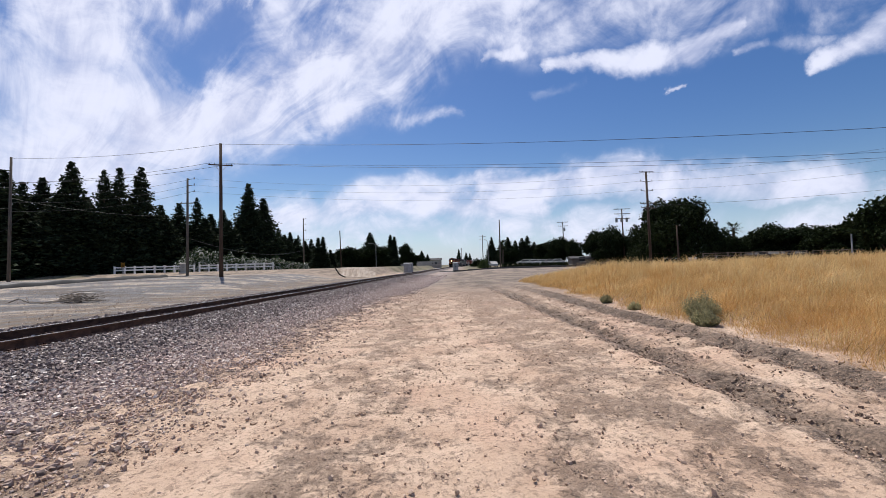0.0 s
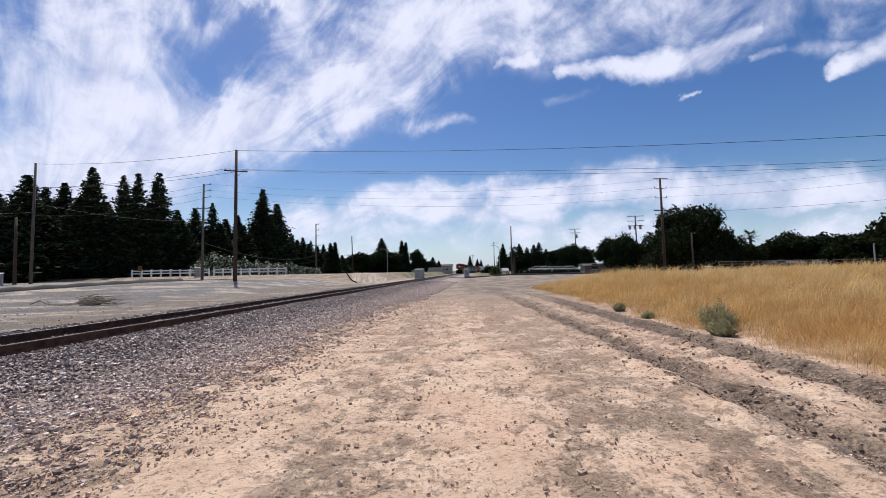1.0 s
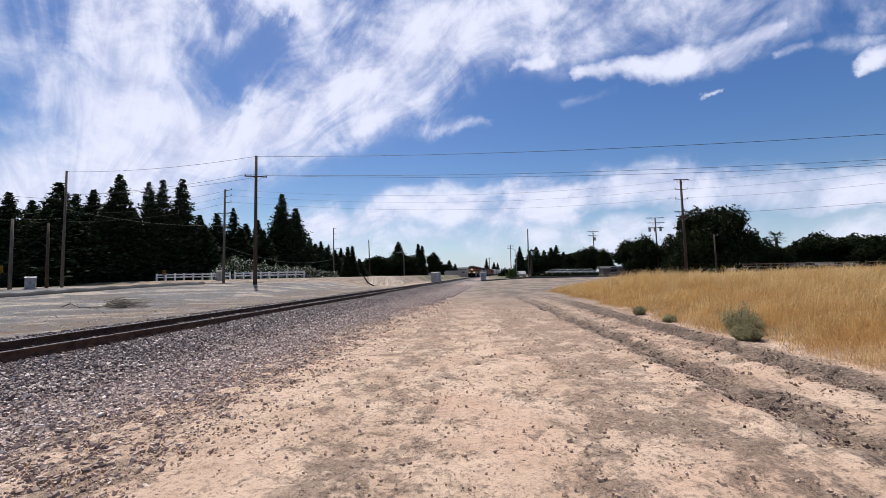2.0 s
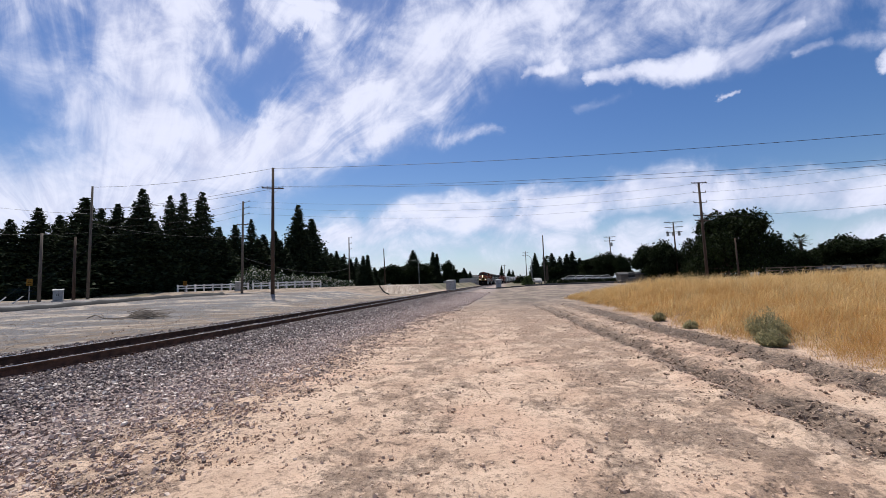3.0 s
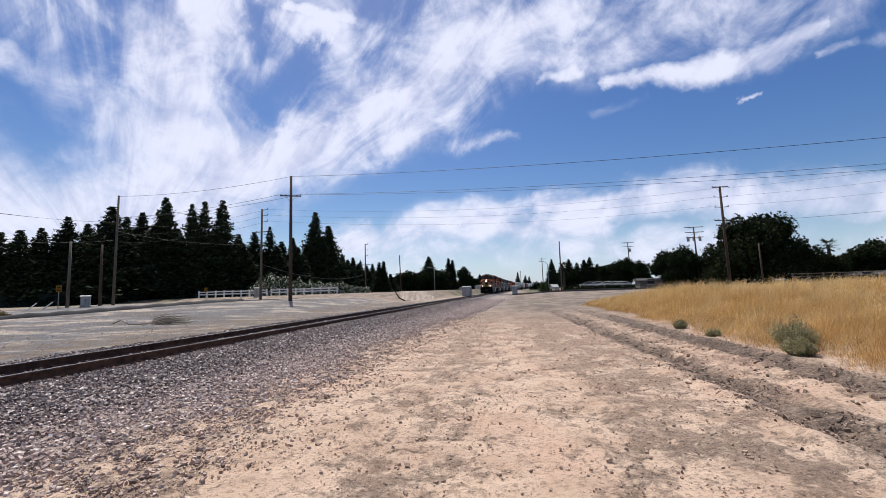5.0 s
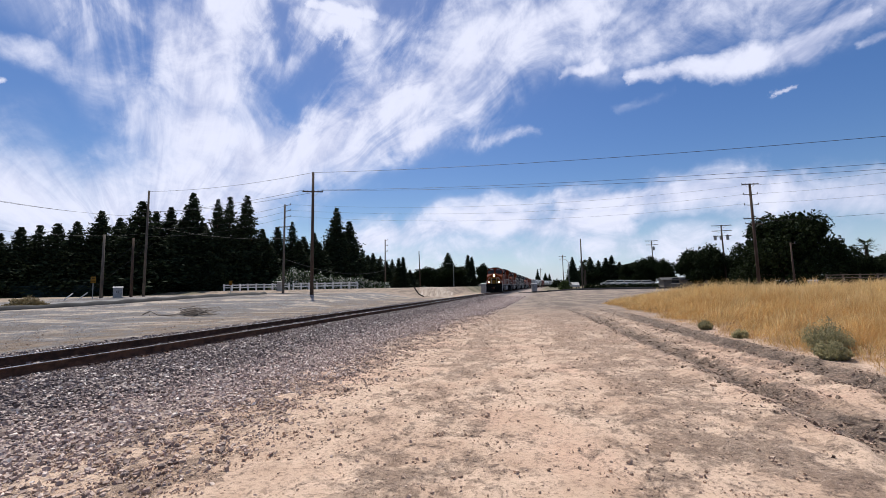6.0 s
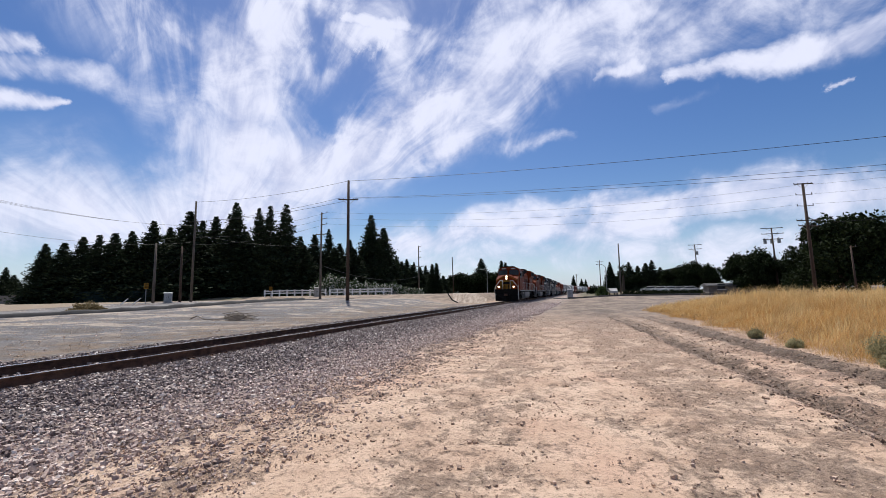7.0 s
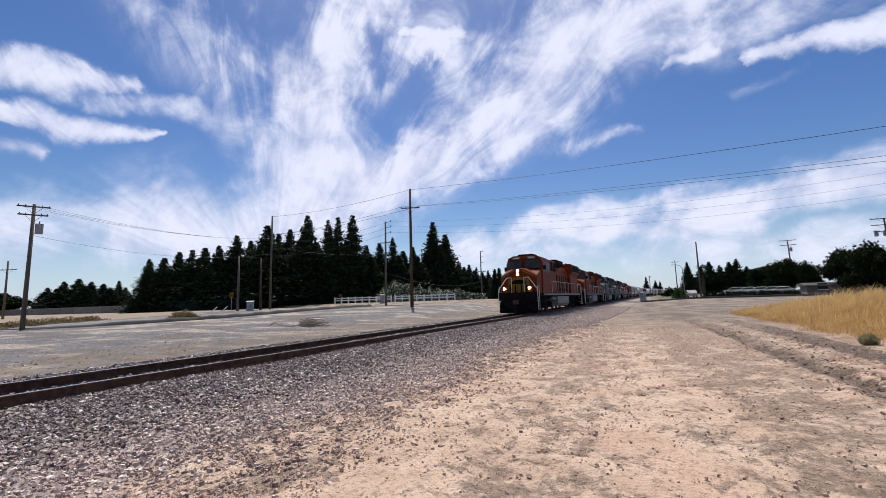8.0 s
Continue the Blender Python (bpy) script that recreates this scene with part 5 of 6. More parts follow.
    for v in bm.verts:
        if v.co.y < 3 and v.co.z > 3.9:
            v.co.y += 0.28
    cab = part("cab", bm, paint, loco, "cab with a chamfered roof")
    for s in (-1, 1):
        bm = bmesh.new()
        prism_y(bm, [(s * 0.14, 3.6), (s * 1.36, 3.52), (s * 1.4, 3.95), (s * 1.22, 4.2), (s * 0.14, 4.22)], 2.70, 2.76)
        bmesh.ops.transform(bm, matrix=Matrix.Translation((0, 2.73, 3.6)) @ Matrix.Rotation(radians(-12), 4, "X") @ Matrix.Translation((0, -2.73, -3.6)), verts=bm.verts)
        pane = part("windshield", bm, GLASS, cab, "dark slanted windshield pane")
        bm = bmesh.new()
        box(bm, s * 0.62 - 0.34, 2.93, 4.3, s * 0.62 + 0.34, 3.1, 4.5, 0.02)
        board = part("number_board", bm, DARK_GREY, cab, "dark number board with pale bars")
        bm = bmesh.new()
        box(bm, s * 0.62 - 0.24, 2.92, 4.36, s * 0.62 + 0.24, 2.935, 4.44)
        part("bar", bm, SILVER, board)
        for k, (a, b) in enumerate(((3.25, 3.75), (3.9, 4.5), (4.62, 5.2))):
            bm = bmesh.new()
            box(bm, s * 1.497 - 0.015, a, 3.2, s * 1.497 + 0.015, b, 4.02, 0.01)
            part("side_window", bm, GLASS, cab, "dark side window")
        bm = bmesh.new()
        box(bm, s * 1.6 - 0.12, 3.1, 3.4, s * 1.6 + 0.12, 3.16, 3.75, 0.02)
        part("mirror", bm, BLACK, cab)
    for z in (3.0, 3.27):
        bm = bmesh.new()
        rod(bm, (0, 1.16, z), (0, 1.07, z), 0.11, 0.11, 14)
        part("headlamp", bm, glow if lamps else GLASS, loco, "bright round headlamp" if lamps else "")
    bm = bmesh.new()
    box(bm, -0.2, 1.1, 2.84, 0.2, 1.3, 3.43, 0.03)
    part("headlamp_housing", bm, nose_paint, loco)
    for s in (-1, 1):
        bm = bmesh.new()
        rod(bm, (s * 0.98, 0.74, 1.92), (s * 0.98, 0.62, 1.92), 0.1, 0.1, 14)
        part("ditch_lamp", bm, glow if lamps else GLASS, loco, "glowing ditch lamp" if lamps else "")
        bm = bmesh.new()
        box(bm, s * 0.98 - 0.17, 0.74, 1.6, s * 0.98 + 0.17, 0.95, 2.1, 0.03)
        part("lamp_housing", bm, nose_paint, loco)
    bm = bmesh.new()
    box(bm, -0.65, 3.5, 4.6, 0.65, 4.9, 4.78, 0.05)
    part("air_conditioner", bm, BLACK, cab)
    bm = bmesh.new()
    for x in (-0.2, 0, 0.2):
        rod(bm, (x, 5.3, 4.72), (x, 4.95, 4.75), 0.03, 0.09, 8)
    rod(bm, (-0.3, 5.3, 4.68), (0.3, 5.3, 4.68), 0.04, 0.04, 6)
    part("horn", bm, BLACK, cab)
    # equipment behind the cab, engine hood, radiators
    bm = bmesh.new()
    box(bm, -1.42, 5.7, 1.52, 1.42, 8.3, 4.4, 0.08)
    part("equipment_cabinet", bm, paint, loco)
    for s in (-1, 1):
        for y in (5.95, 7.15):
            bm = bmesh.new()
            box(bm, s * 1.425 - 0.015, y, 3.45, s * 1.425 + 0.015, y + 0.95, 4.25)
            part("intake_grille", bm, BLACK, loco, "black intake grille")
    bm = bmesh.new()
    prism_y(bm, [(-0.98, 1.52), (0.98, 1.52), (0.98, 3.85), (0.8, 4.2), (-0.8, 4.2), (-0.98, 3.85)], 8.3, 16.4)
    hood = part("hood", bm, paint, loco, "long engine hood")
    for s in (-1, 1):
        for i in range(7):
            y = 8.55 + i * 1.12
            bm = bmesh.new()
            box(bm, s * 0.99 - 0.02, y, 1.7, s * 0.99 + 0.02, y + 1.0, 3.3, 0.012)
            door = part("hood_door", bm, paint, hood)
            bm = bmesh.new()
            box(bm, s * 1.012 - 0.012, y + 0.58, 1.75, s * 1.012 + 0.012, y + 0.96, 3.25)
            part("hood_grille", bm, BLACK, hood)
    bm = bmesh.new()
    prism_y(bm, [(-1.0, 4.0), (1.0, 4.0), (1.4, 4.2), (1.4, 4.6), (-1.4, 4.6), (-1.4, 4.2)], 8.5, 11.8)
    box(bm, -0.45, 12.2, 4.18, 0.45, 13.8, 4.62, 0.05)
    part("exhaust_stack", bm, BLACK, hood)
    bm = bmesh.new()
    box(bm, -1.2, 16.4, 1.52, 1.2, 20.9, 3.5, 0.05)
    part("radiator_cabinet", bm, paint, loco)
    bm = bmesh.new()
    prism_y(bm, [(-1.2, 3.4), (1.2, 3.4), (1.52, 3.75), (1.52, 4.55), (1.3, 4.68), (-1.3, 4.68), (-1.52, 4.55), (-1.52, 3.75)], 15.9, 20.6)
    wing = part("radiator_wing", bm, paint, loco, "flared radiator housing")
    for s in (-1, 1):
        bm = bmesh.new()
        box(bm, s * 1.525 - 0.012, 16.1, 3.85, s * 1.525 + 0.012, 20.4, 4.45)
        part("radiator_screen", bm, BLACK, wing, "black radiator screen")
    # fuel tank, trucks
    bm = bmesh.new()
    prism_y(bm, [(-1.3, 0.35), (1.3, 0.35), (1.45, 0.6), (1.45, 1.25), (-1.45, 1.25), (-1.45, 0.6)], 8.4, 13.6)
    part("fuel_tank", bm, low, loco, "grey fuel tank under the frame")
    for s in (-1, 1):
        bm = bmesh.new()
        rod(bm, (s * 1.15, 7.0, 1.05), (s * 1.15, 8.3, 1.05), 0.17, 0.17, 10)
        part("air_reservoir", bm, low, loco)
    sets = bogie(loco, 4.6, 3) + bogie(loco, 17.6, 3)
    # side handrails
    for s in (-1, 1):
        bm = bmesh.new()
        rod(bm, (s * 1.46, 6.2, 2.55), (s * 1.46, 21.3, 2.55), 0.022, 0.022, 6)
        part("handrail", bm, SILVER, loco, "pale grey handrail")
        for i in range(9):
            bm = bmesh.new()
            rod(bm, (s * 1.46, 6.2 + i * 1.88, 1.5), (s * 1.46, 6.2 + i * 1.88, 2.55), 0.022, 0.022, 5)
            part("stanchion", bm, SILVER, loco)
    return loco, sets


def hopper_car(label, mat, length=17.0):
    car = thing("hopper_car", None, label, "freight car", "freight cars")
    bm = bmesh.new()
    prism_y(bm, [(-1.55, 1.35), (1.55, 1.35), (1.6, 2.2), (1.58, 3.9), (1.2, 4.4), (-1.2, 4.4), (-1.58, 3.9), (-1.6, 2.2)], 1.6, length - 1.6)
    for v in bm.verts:
        if v.co.z < 2.0:
            v.co.y += 1.6 if v.co.y < length / 2 else -1.6
    body = part("body", bm, mat, car)
    for s in (-1, 1):
        for i in range(12):
            y = 2.0 + i * (length - 4.2) / 11
            bm = bmesh.new()
            box(bm, s * 1.6 - 0.05, y, 2.1, s * 1.6 + 0.05, y + 0.1, 3.95)
            part("rib", bm, mat, body)
    bm = bmesh.new()
    box(bm, -0.35, 2.0, 4.38, 0.35, length - 2.0, 4.55, 0.03)
    part("roof_hatch", bm, mat, body)
    for i in range(3):
        y = length * (0.28 + 0.22 * i)
        bm = bmesh.new()
        prism(bm, [(y - 1.5, 1.5), (y + 1.5, 1.5), (y + 0.4, 0.5), (y - 0.4, 0.5)], -1.2, 1.2)
        part("chute", bm, mat, car)
    bm = bmesh.new()
    box(bm, -1.45, 0.3, 1.0, 1.45, length - 0.3, 1.25)
    part("underframe", bm, BLACK, car)
    for y, w in ((0.3, -1), (length - 0.3, 1)):
        coupler(car, y, w)
        bm = bmesh.new()
        for x in (1.0, 1.4):
            rod(bm, (x, y - w * 0.15, 1.2), (x, y - w * 0.15, 4.0), 0.03, 0.03, 5)
        for k in range(7):
            rod(bm, (1.0, y - w * 0.15, 1.4 + k * 0.4), (1.4, y - w * 0.15, 1.4 + k * 0.4), 0.02, 0.02, 4)
        part("ladder", bm, mat, car)
    bogie(car, 2.2, 2, BLACK, 0.45, 1.75)
    bogie(car, length - 2.2, 2, BLACK, 0.45, 1.75)
    return car


def tank_car(label, mat, length=17.0):
    car = thing("tank_car", None, label, "freight car", "freight cars")
    bm = bmesh.new()
    rod(bm, (0, 1.2, 2.7), (0, length - 1.2, 2.7), 1.5, 1.5, 28)
    bmesh.ops.bevel(bm, geom=[e for e in bm.edges if abs(e.verts[0].co.y - e.verts[1].co.y) < 0.01], offset=0.35, segments=3, affect="EDGES")
    part("tank", bm, mat, car, smooth_faces=True)
    bm = bmesh.new()
    rod(bm, (0, length / 2, 4.1), (0, length / 2, 4.6), 0.6, 0.6, 14)
    part("dome", bm, mat, car)
    bm = bmesh.new()
    box(bm, -1.4, 0.3, 0.95, 1.4, length - 0.3, 1.2)
    part("underframe", bm, BLACK, car)
    coupler(car, 0.3, -1)
    coupler(car, length - 0.3, 1)
    bogie(car, 2.2, 2, BLACK, 0.45, 1.75)
    bogie(car, length - 2.2, 2, BLACK, 0.45, 1.75)
    return car


TRAIN, WHEELS = [], []


def add_to_train(ob, length):
    back = TRAIN[-1][1] + TRAIN[-1][2] if TRAIN else 0.0
    TRAIN.append((ob, back, length))


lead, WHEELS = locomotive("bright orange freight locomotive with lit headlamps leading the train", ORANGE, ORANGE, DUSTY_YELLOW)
add_to_train(lead, 22.9)
second, _ = locomotive("faded orange freight locomotive behind the leader", DULL_ORANGE, DULL_ORANGE, DARK_RED, False)
add_to_train(second, 22.9)
third, _ = locomotive("dark grey freight locomotive in the middle of the consist", DARK_GREY, DARK_GREY, GREY_PAINT, False)
add_to_train(third, 22.9)
add_to_train(copy_thing(third, pose(0, 0, 0)), 22.9)
fifth, _ = locomotive("dull red freight locomotive before the freight cars", DARK_RED, DARK_RED, BLACK, False)
add_to_train(fifth, 22.9)
hop = hopper_car("dusty white covered hopper freight car", CAR_WHITE)
tank = tank_car("dusty white tank freight car", CAR_WHITE)
red_car = hopper_car("brown-red hopper freight car", DARK_RED)
for kind in (red_car, hop, hop, tank, hop, red_car, tank, tank, hop, hop, red_car, hop):
    fresh = kind not in [r[0] for r in TRAIN]
    add_to_train(kind if fresh else copy_thing(kind, pose(0, 0, 0)), 17.4)

SPEED, FRONT_AT_END = 23.6, 30.7


# ---- fence, hedge and roadside things ----
def on_ground(x, y, turn=0.0, dz=0.0):
    return pose(x, y, ground_at(x, y) + dz, 0, 0, turn)


def white_fence(x0, x1, y0, y1, count):
    fence = thing("white_fence", None, "low white two-rail board fence on the bank", "fence")
    px = [x0 + (x1 - x0) * i / (count - 1) for i in range(count)]
    py = [y0 + (y1 - y0) * i / (count - 1) for i in range(count)]
    for i in range(count):
        z = ground_at(px[i], py[i])
        bm = bmesh.new()
        box(bm, px[i] - 0.11, py[i] - 0.11, z - 0.3, px[i] + 0.11, py[i] + 0.11, z + 1.2, 0.02)
        part("post", bm, WHITE, fence)
        bm = bmesh.new()
        box(bm, px[i] - 0.14, py[i] - 0.14, z + 1.2, px[i] + 0.14, py[i] + 0.14, z + 1.26, 0.02)
        part("post_cap", bm, WHITE, fence)
        if i:
            za = ground_at(px[i - 1], py[i - 1])
            for h in (0.5, 0.95):
                bm = bmesh.new()
                box(bm, px[i - 1] + 0.11, py[i] - 0.03, 0, px[i] - 0.11, py[i] + 0.03, 0.2)
                for v in bm.verts:
                    t = 0.0 if v.co.x < (px[i - 1] + px[i]) / 2 else 1.0
                    v.co.z += h + za * (1 - t) + z * t
                    v.co.y += (py[i - 1] - py[i]) * (1 - t)
                part("rail", bm, WHITE, fence)


white_fence(-54.5, -41.5, 70.5, 71.0, 9)
white_fence(-40.6, -28.2, 71.0, 71.0, 9)


def shrub(name, seed, at, wide, tall, mat, label, clumps=2600, size=0.12, flat=0.8, stems=True):
    rng = np.random.default_rng(seed)
    x, y = at
    bush = thing(name, on_ground(x, y), label, "shrub")
    bm = bmesh.new()
    for i in range(9):
        a = rng.uniform(0, 6.283)
        r = rng.uniform(0.2, 0.6) * wide / 2
        rod(bm, (0, 0, -0.05), (math.cos(a) * r, math.sin(a) * r, tall * rng.uniform(0.5, 0.85)), 0.02, 0.008, 4)
    part("stem", bm, BARK, bush)
    d = rng.normal(0, 1, (clumps, 3))
    d /= np.linalg.norm(d, axis=1)[:, None]
    d[:, 2] = np.abs(d[:, 2])
    lump = 0.8 + 0.25 * np.sin(d[:, 0] * 6 + seed) * np.sin(d[:, 1] * 5) + 0.15 * np.sin(d[:, 2] * 9)
    q = d * (rng.uniform(0.15, 1.0, clumps) ** 0.5 * lump)[:, None] * np.array([wide / 2, wide / 2, tall])
    v, F = tri_cloud(q, rng.uniform(0.6, 1.4, clumps) * size, rng, 1.2)
    mesh_from("foliage", v, F, mat, bush)
    return bush


for i, (az, dist, el_top, wide) in enumerate(((-31.0, 84, 2.1, 5.0), (-29.6, 83, 2.8, 6.0), (-27.4, 83, 2.2, 5.5), (-25.6, 82, 1.8, 5.0), (-24.2, 82, 1.65, 5.0), (-22.8, 82, 1.45, 5.0), (-21.4, 82, 1.5, 4.6), (-20.4, 84, 1.1, 3.6), (-19.0, 86, 0.8, 3.4), (-18.0, 86, 0.75, 3.0))):
    dist += 5
    at = on_bearing(az, dist)
    shrub("oleander_shrub", 60 + i, (at.x, at.y), wide, EYE + math.tan(radians(el_top)) * dist - ground_at(at.x, at.y), FLOWERS, "rounded oleander shrub covered in white flowers", 2600, 0.2)


def feathery_bush(seed, at, wide, tall, label, strands=4200):
    """Fine upright sprays fanning out of one root, each with small leaves."""
    rng = np.random.default_rng(seed)
    bush = thing("sage_bush", on_ground(*at), label, "shrub")
    a = rng.uniform(0, 6.283, strands)
    out = rng.uniform(0, 1, strands) ** 0.6
    h = tall * rng.uniform(0.45, 1.0, strands) * (1.05 - 0.45 * out ** 2) * (0.85 + 0.2 * np.sin(a * 3 + seed))
    root = np.stack([np.cos(a) * out * wide * 0.2, np.sin(a) * out * wide * 0.2, np.full(strands, -0.02)], -1)
    tip = np.stack([np.cos(a) * out * wide * 0.5, np.sin(a) * out * wide * 0.5, h], -1)
    t = rng.uniform(0.25, 1.0, (strands, 3))
    q = (root[:, None] + (tip - root)[:, None] * t[:, :, None]).reshape(-1, 3) + rng.normal(0, 0.012, (strands * 3, 3))
    v, F = tri_cloud(q, rng.uniform(0.012, 0.03, len(q)), rng, 2.6)
    mesh_from("foliage", v, F, SAGE, bush)
    bm = bmesh.new()
    for i in range(0, strands, max(1, strands // 60)):
        rod(bm, root[i], tip[i], 0.004, 0.002, 4)
    part("stem", bm, TWIGS, bush)


feathery_bush(81, (5.95, 9.4), 0.62, 0.4, "grey-green sage bush at the edge of the weeds", 2000)
feathery_bush(82, (6.45, 10.3), 0.9, 0.74, "taller dusty green bush among dry grass", 2300)
feathery_bush(83, (6.05, 15.2), 0.45, 0.34, "small dusty sage sprig at the foot of the grass", 1500)
feathery_bush(84, (5.9, 12.7), 0.4, 0.28, "small dusty sage sprig at the foot of the grass", 1500)
for i, (x, y, w, h) in enumerate(((-43.5, 30.5, 3.2, 0.9), (-41.8, 30.0, 2.2, 0.7), (-53, 18.5, 3.5, 0.7), (-56, 23, 4.0, 0.8), (-55, 20.5, 3.5, 0.7), (-57, 26, 4.0, 0.7), (-58, 29, 4.0, 0.6))):
    shrub("dry_weed_clump", 90 + i, (x, y), w, h, BROWN_WEED, "low olive-brown weed clump beside the road", 1800, 0.09)


def brush_pile(x, y):
    rng = random.Random(12)
    pile = thing("brush_pile", on_ground(x, y), "heap of dead grey branches on the gravel", "brush pile")
    for i in range(70):
        a, r = rng.uniform(0, 6.283), rng.uniform(0, 1.0)
        c = Vector((math.cos(a) * r * 1.1, math.sin(a) * r * 0.7, rng.uniform(0.05, 0.5) * (1.1 - r)))
        b = rng.uniform(-0.9, 0.9)
        d = Vector((math.cos(b), math.sin(b), rng.uniform(-0.15, 0.35))) * rng.uniform(0.4, 1.0)
        bm = bmesh.new()
        mid = c + Vector((0, 0, rng.uniform(0.02, 0.12)))
        lo, hi = c - d, c + d
        lo.z, hi.z = max(lo.z, 0.02), max(hi.z, 0.02)
        rod(bm, lo, mid, 0.018, 0.014, 5)
        rod(bm, mid, hi, 0.014, 0.005, 5)
        part("branch", bm, TWIGS, pile)
    pts = [Vector((-1.4, -0.3, 0.05)), Vector((-2.2, -0.5, 0.08)), Vector((-2.9, -0.35, 0.3)), Vector((-3.3, -0.5, 0.12))]
    bm = bmesh.new()
    for a, b in zip(pts, pts[1:]):
        rod(bm, a, b, 0.035, 0.028, 6)
    rod(bm, pts[1], pts[1] + Vector((-0.5, 0.3, 0.25)), 0.022, 0.01, 5)
    part("fallen_branch", bm, TWIGS, pile, "bleached fallen branch")


brush_pile(-19.3, 22.6)


def cabinet(name, az, dist, w, d, h, mat, label, turn=0.0, z=None):
    at = on_bearing(az, dist)
    cab = thing(name, on_ground(at.x, at.y, turn) if z is None else pose(at.x, at.y, z, 0, 0, turn), label, "utility cabinet")
    bm = bmesh.new()
    box(bm, -w / 2 - 0.1, -d / 2 - 0.1, -0.3, w / 2 + 0.1, d / 2 + 0.1, 0.1)
    part("plinth", bm, CONCRETE, cab)
    bm = bmesh.new()
    box(bm, -w / 2, -d / 2, 0.1, w / 2, d / 2, h, 0.03)
    body = part("body", bm, mat, cab)
    bm = bmesh.new()
    prism(bm, [(-d / 2 - 0.06, h), (d / 2 + 0.06, h), (0, h + 0.14)], -w / 2 - 0.06, w / 2 + 0.06)
    part("roof", bm, mat, cab)
    for s in (-1, 1):
        bm = bmesh.new()
        box(bm, s * w / 4 - w * 0.22, -d / 2 - 0.03, 0.22, s * w / 4 + w * 0.22, -d / 2, h - 0.12, 0.01)
        door = part("door", bm, mat, cab)
        bm = bmesh.new()
        box(bm, s * 0.08 - 0.02, -d / 2 - 0.06, h * 0.5, s * 0.08 + 0.02, -d / 2 - 0.03, h * 0.5 + 0.2)
        part("handle", bm, BLACK, door)
    return cab


cabinet("signal_cabinet", -4.25, 96, 1.9, 1.6, 2.1, GALV, "grey metal signal cabinet beside the rails", -10)
cabinet("signal_cabinet", 2.2, 100, 1.2, 1.1, 1.95, GALV, "silver metal signal cabinet near the crossing", 5)
cabinet("meter_box", -47.9, 64, 0.85, 0.7, 1.25, GALV, "small pale metal meter cabinet by the road", 40)
cabinet("meter_box", 31.4, 74, 1.0, 0.8, 1.5, GALV, "pale metal cabinet behind the weeds", -30)
cabinet("wall_panel_box", -31.4, 80, 1.0, 0.3, 1.5, CONCRETE, "tan board panel behind the white fence", 30)


def road_sign(az, dist, tall, label, turn):
    at = on_bearing(az, dist)
    sign = thing("road_sign", on_ground(at.x, at.y, turn), label, "road sign")
    bm = bmesh.new()
    box(bm, -0.04, -0.04, -0.3, 0.04, 0.04, tall, 0.01)
    part("post", bm, GALV, sign)
    bm = bmesh.new()
    box(bm, -0.24, -0.08, tall - 0.75, 0.24, -0.05, tall, 0.01)
    board = part("board", bm, DUSTY_YELLOW, sign, "yellow sign board")
    for k in range(3):
        bm = bmesh.new()
        box(bm, -0.16, -0.088, tall - 0.62 + 0.18 * k, 0.16, -0.08, tall - 0.56 + 0.18 * k)
        part("bar", bm, BLACK, board)


road_sign(-50.0, 64, 2.6, "yellow road sign on a thin post beside the road", 45)
road_sign(-37.0, 82, 2.2, "small yellow road sign by the white fence", 35)


def guy_guard(az, dist, dx, h):
    at = on_bearing(az, dist)
    z = ground_at(at.x, at.y)
    g = thing("guy_wire_guard", pose(at.x, at.y, z), "white plastic guard on a slanted guy wire", "guy wire")
    bm = bmesh.new()
    rod(bm, (0, 0, -0.1), (dx * 0.6, 0.5, h * 0.6), 0.06, 0.06, 8)
    part("guard", bm, WHITE, g)
    bm = bmesh.new()
    rod(bm, (dx * 0.6, 0.5, h * 0.6), (dx * 5.5, 3, h * 5.2), 0.012, 0.012, 5)
    part("wire", bm, WIRE, g)


guy_guard(-52.3, 64, 1.2, 1.3)
guy_guard(-51.2, 64, 1.3, 1.3)


# screened fence under the redwoods, low walls and yards
def panel_fence(name, x0, y0, x1, y1, tall, mat, label, step=3.0):
    fence = thing(name, None, label, "fence")
    n = max(1, int(math.hypot(x1 - x0, y1 - y0) / step))
    ang = math.degrees(math.atan2(y1 - y0, x1 - x0))
    length = math.hypot(x1 - x0, y1 - y0) / n
    for i in range(n):
        t = (i + 0.5) / n
        x, y = x0 + (x1 - x0) * t, y0 + (y1 - y0) * t
        bm = bmesh.new()
        box(bm, -length / 2, -0.04, -0.4, length / 2 - 0.12, 0.04, tall)
        part("panel", bm, mat, fence).matrix_basis = on_ground(x, y, ang)
        bm = bmesh.new()
        box(bm, length / 2 - 0.12, -0.07, -0.4, length / 2, 0.07, tall + 0.08, 0.01)
        part("post", bm, mat, fence).matrix_basis = on_ground(x, y, ang)
    return fence


